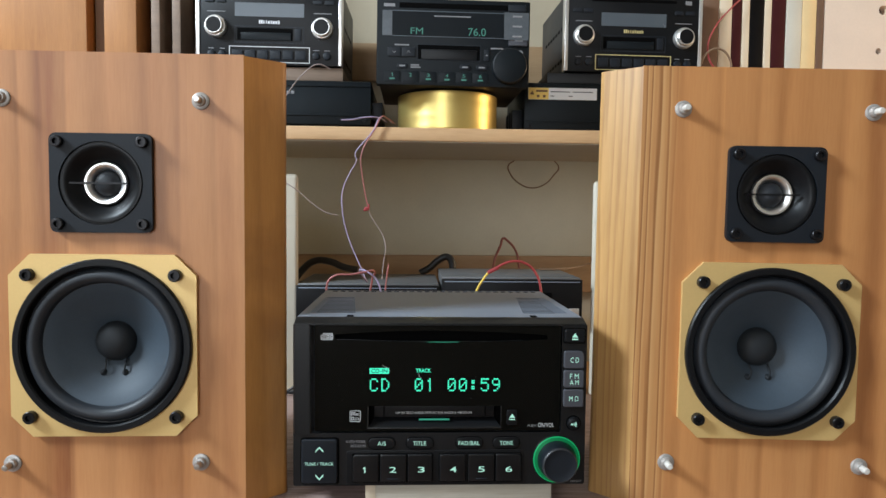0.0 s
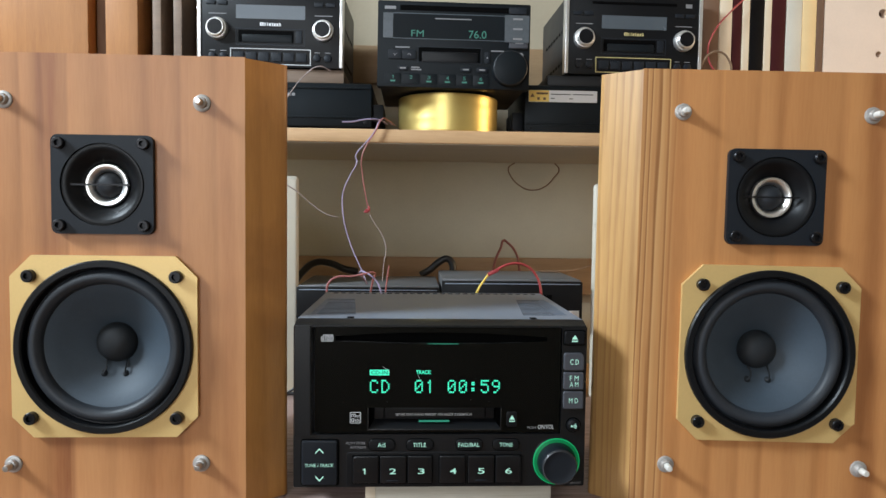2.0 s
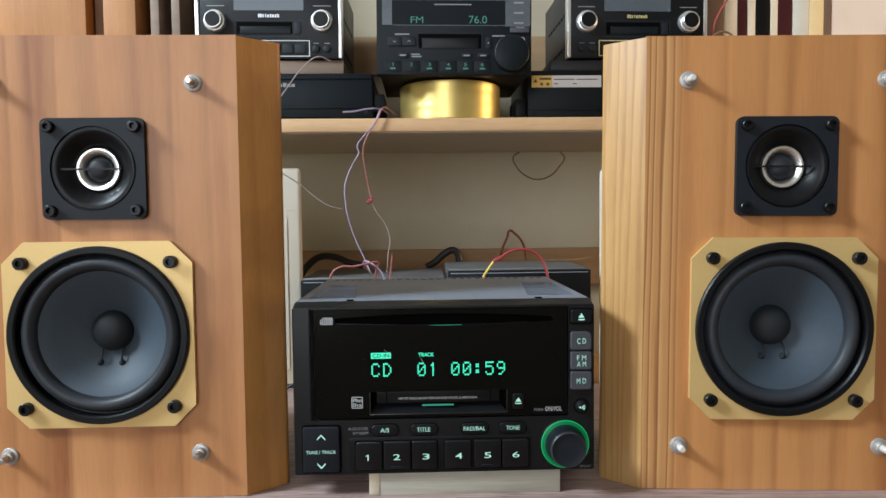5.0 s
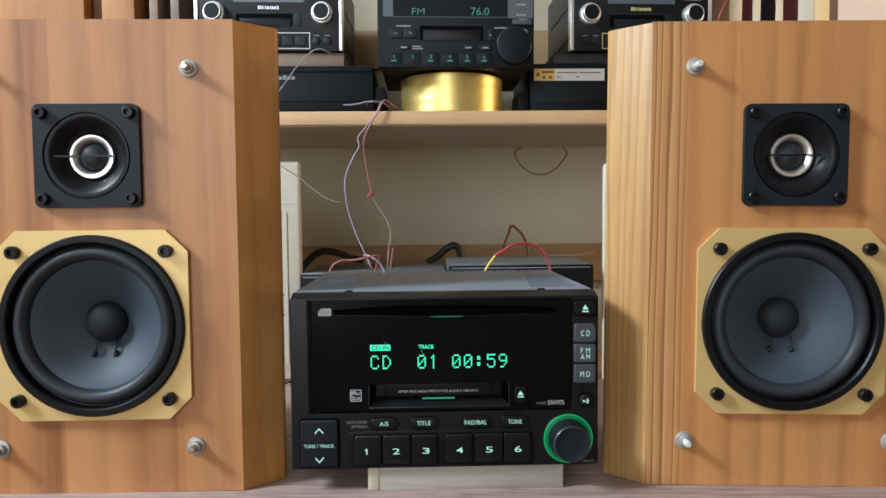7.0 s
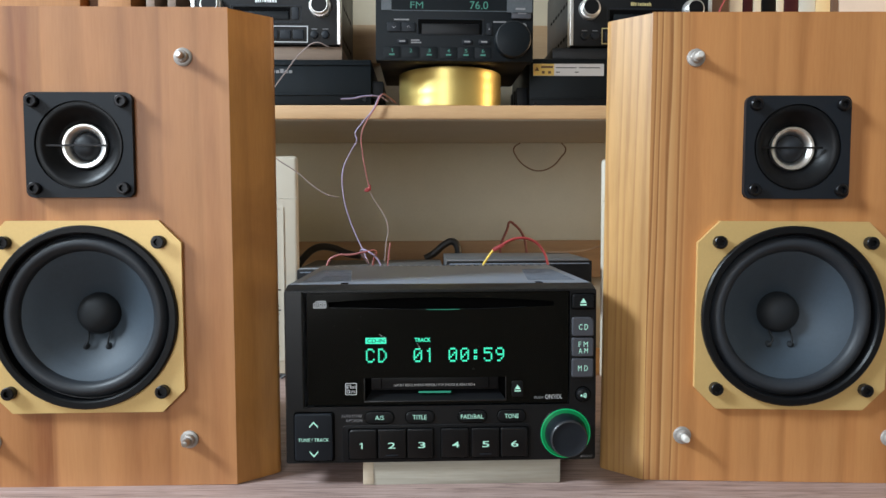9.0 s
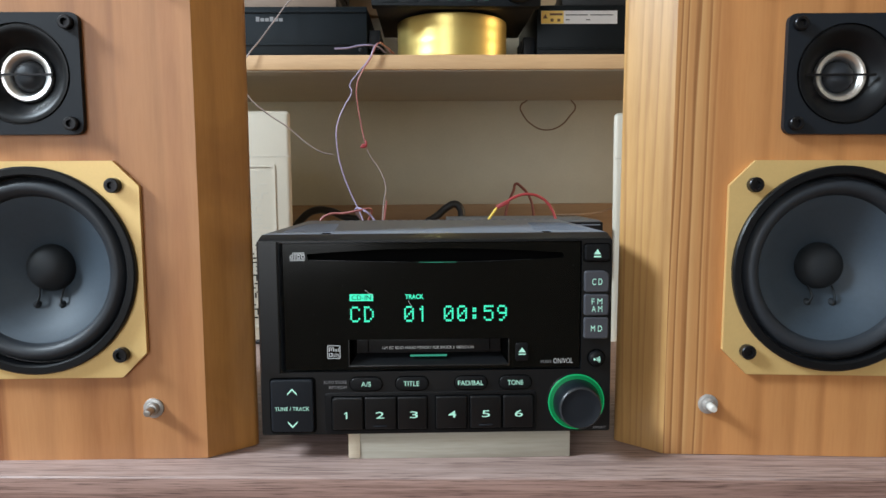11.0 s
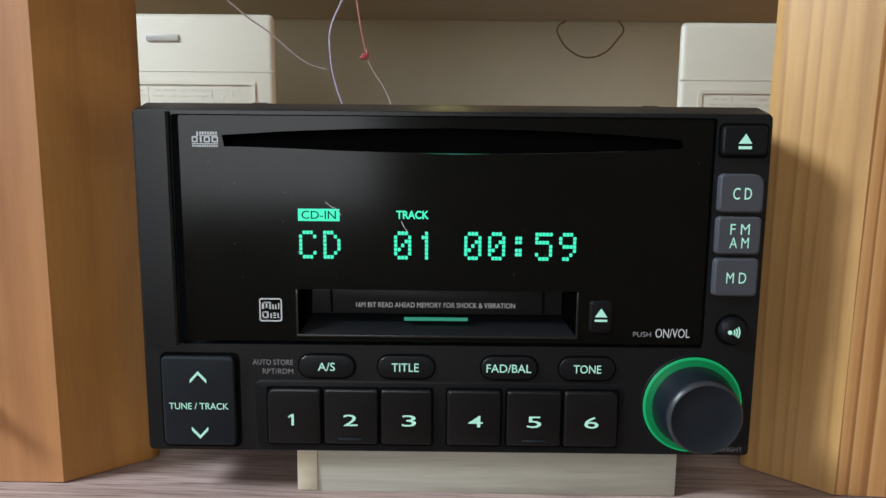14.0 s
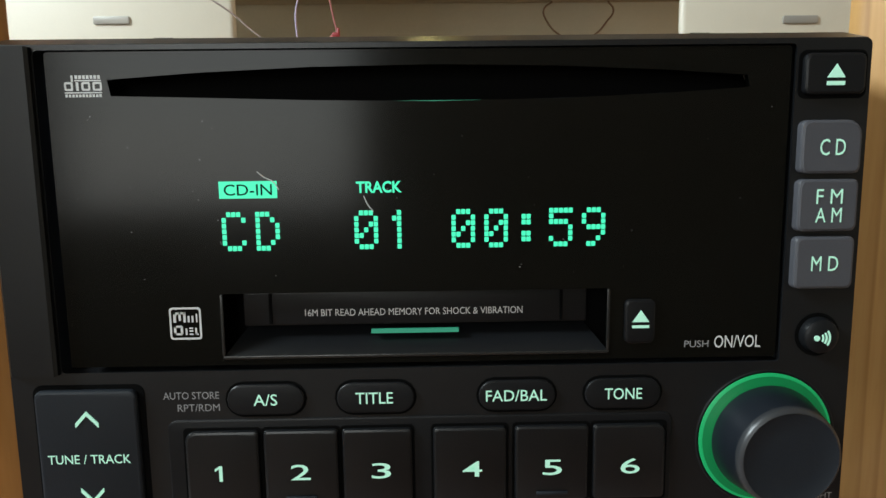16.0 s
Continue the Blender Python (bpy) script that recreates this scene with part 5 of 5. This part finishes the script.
standing("plank", -0.640, -0.446, 0.500, 0.560, 0.95, "plank", "broad orange pine plank standing on the shelf", "plank", "planks on the shelf")
# narrow umber strips between planks paint the shade of the gaps
standing("plank", -0.444, -0.425, 0.520, 0.640, 0.93, "umber", "narrow dark brown strip standing for a shaded gap between planks", "plank", "planks on the shelf")
standing("plank", -0.424, -0.383, 0.500, 0.600, 0.96, "plank", "orange pine plank standing on the shelf", "plank", "planks on the shelf")
standing("plank", -0.380, -0.367, 0.540, 0.640, 0.94, "umber", "narrow dark brown strip standing for a shaded gap between planks", "plank", "planks on the shelf")
standing("plank", -0.366, -0.355, 0.505, 0.640, 0.92, "board", "thin grey-brown plank standing on the shelf", "plank", "planks on the shelf")
standing("plank", -0.353, -0.342, 0.550, 0.660, 0.90, "umber", "narrow dark brown strip standing for a shaded gap between planks", "plank", "planks on the shelf")
standing("plank", -0.341, -0.330, 0.510, 0.640, 0.91, "board", "thin grey-brown plank standing on the shelf", "plank", "planks on the shelf")
standing("plank", -0.328, -0.302, 0.560, 0.660, 0.90, "umber", "dark brown plank standing behind the radio", "plank", "planks on the shelf")
# the first, umber one is a painted shadow beside the radio
for x0, x1, mat_, lab in ((0.3610, 0.3850, "umber", "added brown strip standing for the shadow beside the radio"), (0.3860, 0.4030, "cream", "cream card case standing upright"), (0.4040, 0.4165, "maroon", "dark maroon case standing upright"),
                          (0.4172, 0.4275, "cream", "thin cream case standing upright"), (0.4280, 0.4470, "near_black", "black case standing upright on the shelf"), (0.4476, 0.4575, "cream", "thin cream case standing upright"),
                          (0.4580, 0.4770, "maroon", "dark maroon case standing upright"), (0.4776, 0.4995, "grey_cream", "pale grey case standing upright"), (0.5000, 0.5195, "straw", "straw-coloured case standing upright"), (0.5200, 0.5300, "umber", "brown case standing beside a pale board")):
    standing("record_case", x0, x1, 0.500, 0.640, 0.600, mat_, lab, "record case", "record cases on the shelf")
peg = thing("pegboard", pose(0.709, 0.500, 0.2824), "pale birch plywood board with round holes", "board")
part("panel", holed(B(), outline(-0.178, 0.15, 0, 0.42, 0.001, 2), [disc(-0.1010 + 0.004 * i, 0.1235 + 0.055 * i, 0.0042 + 0.002 * i, 24) for i in range(3)], 0, 0.012), "pale_board", peg)
part("backing", box(B(), -0.177, 0.149, 0.0125, 0.0145, 0.001, 0.419), "umber", peg)

# ---- wires ----
w1 = [(-0.052, 0.470, 0.2947), (-0.058, 0.435, 0.2962), (-0.065, 0.412, 0.2917), (-0.072, 0.409, 0.2767), (-0.085, 0.409, 0.2607), (-0.093, 0.408, 0.2487), (-0.091, 0.406, 0.2417), (-0.098, 0.404, 0.2277), (-0.107, 0.401, 0.2047), (-0.107, 0.398, 0.1847), (-0.103, 0.394, 0.1627), (-0.094, 0.388, 0.1377), (-0.083, 0.380, 0.115), (-0.076, 0.372, 0.100)]
tube("violet_wire", w1, 0.00075, "violet_wire", None, "thin violet wire hanging over the shelf edge", "wire")
w2 = [(-0.048, 0.470, 0.2937), (-0.056, 0.434, 0.2952), (-0.063, 0.411, 0.2927), (-0.070, 0.408, 0.2777), (-0.081, 0.408, 0.2607), (-0.086, 0.408, 0.2457), (-0.085, 0.408, 0.2277), (-0.081, 0.408, 0.2027), (-0.077, 0.408, 0.1837)]
red = tube("red_wire", w2, 0.00075, "pink_wire", None, "thin faded red wire knotted halfway down", "wire")
knot = B()
for (a, c), (d, e) in (((-0.0815, 0.1827), (-0.0760, 0.1862)), ((-0.0775, 0.1900), (-0.0755, 0.1827)), ((-0.0830, 0.1812), (-0.0775, 0.1842))):
    box(knot, min(a, d), max(a, d), 0.4055, 0.4105, min(c, e), max(c, e), 0.0011, 2)
part("knot", knot, "red_wire", red, "red taped knot")
tube("bare_tail", [(-0.078, 0.408, 0.1845), (-0.071, 0.408, 0.1705), (-0.062, 0.408, 0.1570), (-0.056, 0.406, 0.1400), (-0.058, 0.404, 0.1230), (-0.060, 0.402, 0.1000)], 0.00055, "grey_wire", red, "pale thin tail below the knot")
tube("red_wire", [(-0.0485, 0.300, 0.1265), (-0.0500, 0.300, 0.1160), (-0.0520, 0.300, 0.0980), (-0.0530, 0.300, 0.0800)], 0.0008, "pink_wire", None, "short end of faded red wire behind the stereo", "wire")
tube("violet_wire", [(-0.058, 0.470, 0.2952), (-0.070, 0.440, 0.2972), (-0.085, 0.436, 0.2962), (-0.098, 0.434, 0.2932), (-0.112, 0.432, 0.2922)], 0.0010, "violet_wire", None, "loose end of violet wire on the shelf", "wire")
tube("grey_wire", [(-0.128, 0.452, 0.3577), (-0.142, 0.446, 0.3617), (-0.158, 0.443, 0.3507), (-0.178, 0.430, 0.3207), (-0.191, 0.413, 0.2957), (-0.203, 0.408, 0.2787), (-0.211, 0.409, 0.2637), (-0.205, 0.412, 0.2407), (-0.187, 0.417, 0.2217), (-0.163, 0.425, 0.2047), (-0.146, 0.428, 0.1897), (-0.129, 0.430, 0.1787), (-0.116, 0.432, 0.1757)], 0.0007, "grey_wire", None, "thin pinkish grey wire hanging loose off the shelf", "wire")
tube("brown_wire", [(0.1373, 0.670, 0.2645), (0.1278, 0.673, 0.2566), (0.1316, 0.675, 0.2443), (0.1458, 0.676, 0.2292), (0.1666, 0.676, 0.2216), (0.1884, 0.675, 0.2282), (0.2016, 0.674, 0.2424), (0.2092, 0.673, 0.2547), (0.2016, 0.670, 0.2645)], 0.0011, "brown_wire", None, "loop of brown wire hanging against the wall", "wire")
tube("red_wire", [(-0.113, 0.300, 0.090), (-0.111, 0.300, 0.108), (-0.103, 0.300, 0.1140), (-0.088, 0.300, 0.1150), (-0.074, 0.300, 0.1175), (-0.064, 0.304, 0.1185), (-0.066, 0.312, 0.110), (-0.069, 0.318, 0.095)], 0.0011, "pink_wire", None, "faded red wire arching behind the stereo", "wire")
tube("violet_wire", [(-0.076, 0.372, 0.100), (-0.080, 0.320, 0.118), (-0.070, 0.300, 0.1175), (-0.062, 0.300, 0.111), (-0.057, 0.298, 0.100), (-0.056, 0.296, 0.088)], 0.0010, "violet_wire", None, "violet wire end behind the stereo", "wire")
yw = tube("red_wire", [(0.0593, 0.2716, 0.1239), (0.0677, 0.2728, 0.1290), (0.0788, 0.2750, 0.1318), (0.0923, 0.2772, 0.1290), (0.1024, 0.2784, 0.1194), (0.1074, 0.2784, 0.1049), (0.1079, 0.2784, 0.0847), (0.1079, 0.270, 0.050), (0.1079, 0.262, 0.0012), (0.0979, 0.240, 0.0012)], 0.0013, "red_wire", None, "bright red wire joined to a yellow one", "wire")
part("wire_end", box(B(), 0, 0.012, -0.0018, 0.0018, -0.0018, 0.0018, 0.0008), "red_wire", yw, "red taped joint").matrix_local = pose(0.0520, 0.272, 0.1203, 0, -26, 0)
tube("yellow_tail", [(0.0538, 0.2731, 0.1216), (0.0477, 0.2720, 0.1137), (0.0421, 0.2709, 0.1047), (0.0376, 0.2698, 0.0901), (0.0376, 0.262, 0.050), (0.0376, 0.250, 0.0012)], 0.0011, "yellow_wire", yw, "yellow wire tail")
tube("brown_wire", [(0.0982, 0.6184, 0.0663), (0.1014, 0.6184, 0.1083), (0.1111, 0.6200, 0.1325), (0.1151, 0.6216, 0.1422), (0.1208, 0.6216, 0.1390), (0.1337, 0.6232, 0.1245), (0.1402, 0.6232, 0.0986), (0.1418, 0.6232, 0.0663)], 0.0019, "rust_wire", None, "brown wire bent into a peak", "wire")
tube("black_cable", [(-0.200, 0.600, 0.075), (-0.188, 0.600, 0.092), (-0.168, 0.600, 0.107), (-0.145, 0.600, 0.106), (-0.125, 0.600, 0.098), (-0.105, 0.600, 0.094)], 0.0052, "black_wire", None, "thick black cable behind the decks", "cable")
tube("black_cable", [(-0.012, 0.600, 0.090), (0.002, 0.600, 0.098), (0.016, 0.600, 0.110), (0.028, 0.600, 0.1145), (0.035, 0.600, 0.108), (0.036, 0.600, 0.090)], 0.0052, "black_wire", None, "thick black cable bent over the decks", "cable")
tube("red_wire", [(0.160, 0.560, 0.1003), (0.190, 0.565, 0.1003), (0.225, 0.590, 0.102), (0.250, 0.600, 0.107), (0.270, 0.600, 0.106)], 0.0014, "brown_wire", None, "reddish brown wire along the decks", "wire")
tube("red_cable", [(0.420, 0.490, 0.4777), (0.395, 0.486, 0.4547), (0.372, 0.482, 0.4277), (0.362, 0.480, 0.3977), (0.372, 0.480, 0.3747), (0.385, 0.482, 0.3687)], 0.0011, "red_wire", None, "red wire looping past the record cases", "wire")
tube("brown_wire", [(0.352, 0.482, 0.3747), (0.362, 0.478, 0.3947), (0.378, 0.478, 0.3987), (0.392, 0.480, 0.3867), (0.396, 0.482, 0.3687)], 0.0014, "brown_wire", None, "loop of brown wire beside the radio", "wire")

# ---- under the desk ----
part("back_panel", box(B(), -0.60, 0.60, 0.264, 0.268, FLOOR + 0.02, -0.022), "umber", desk, "dark brown back panel")
solid("storage_box", box(B(), -0.050, 0.085, 0.060, 0.230, -0.0560, -0.0225, 0.003), "near_black", "dark blue-black box hung under the desk", "box")
solid("storage_box", box(B(), 0.090, 0.310, 0.080, 0.235, -0.1000, -0.0240, 0.002), "rail", "brown wooden box hung under the desk", "box")
solid("wood_batten", box(B(), -0.205, -0.194, 0.060, 0.075, FLOOR + 0.001, -0.0222, 0.001), "plank", "upright pine batten under the desk", "batten")
tube("pale_cable", [(-0.045, 0.020, -0.0225), (-0.030, 0.015, -0.030), (-0.018, 0.010, -0.045), (-0.012, 0.010, -0.075)], 0.0012, "grey_wire", None, "pale cable hanging below the desktop", "cable")
tube("yellow_cable", [(0.000, 0.030, -0.0225), (0.014, 0.028, -0.028), (0.028, 0.026, -0.036), (0.040, 0.024, -0.060)], 0.0012, "yellow_wire", None, "yellow cable hanging below the desktop", "cable")

tube("black_cable", [(-0.170, 0.262, 0.0022), (-0.120, 0.258, 0.0022), (-0.100, 0.256, 0.0022), (-0.060, 0.240, 0.0022), (0.000, 0.220, 0.0022)], 0.0020, "black_wire", None, "thin black cable lying along the desk", "cable")
tube("black_cable", [(-0.150, 0.252, 0.0018), (-0.128, 0.250, 0.0150), (-0.116, 0.250, 0.0200), (-0.104, 0.248, 0.0180), (-0.092, 0.240, 0.0100), (-0.080, 0.225, 0.0018)], 0.0012, "black_wire", None, "thin black cable arching beside the stereo", "cable")
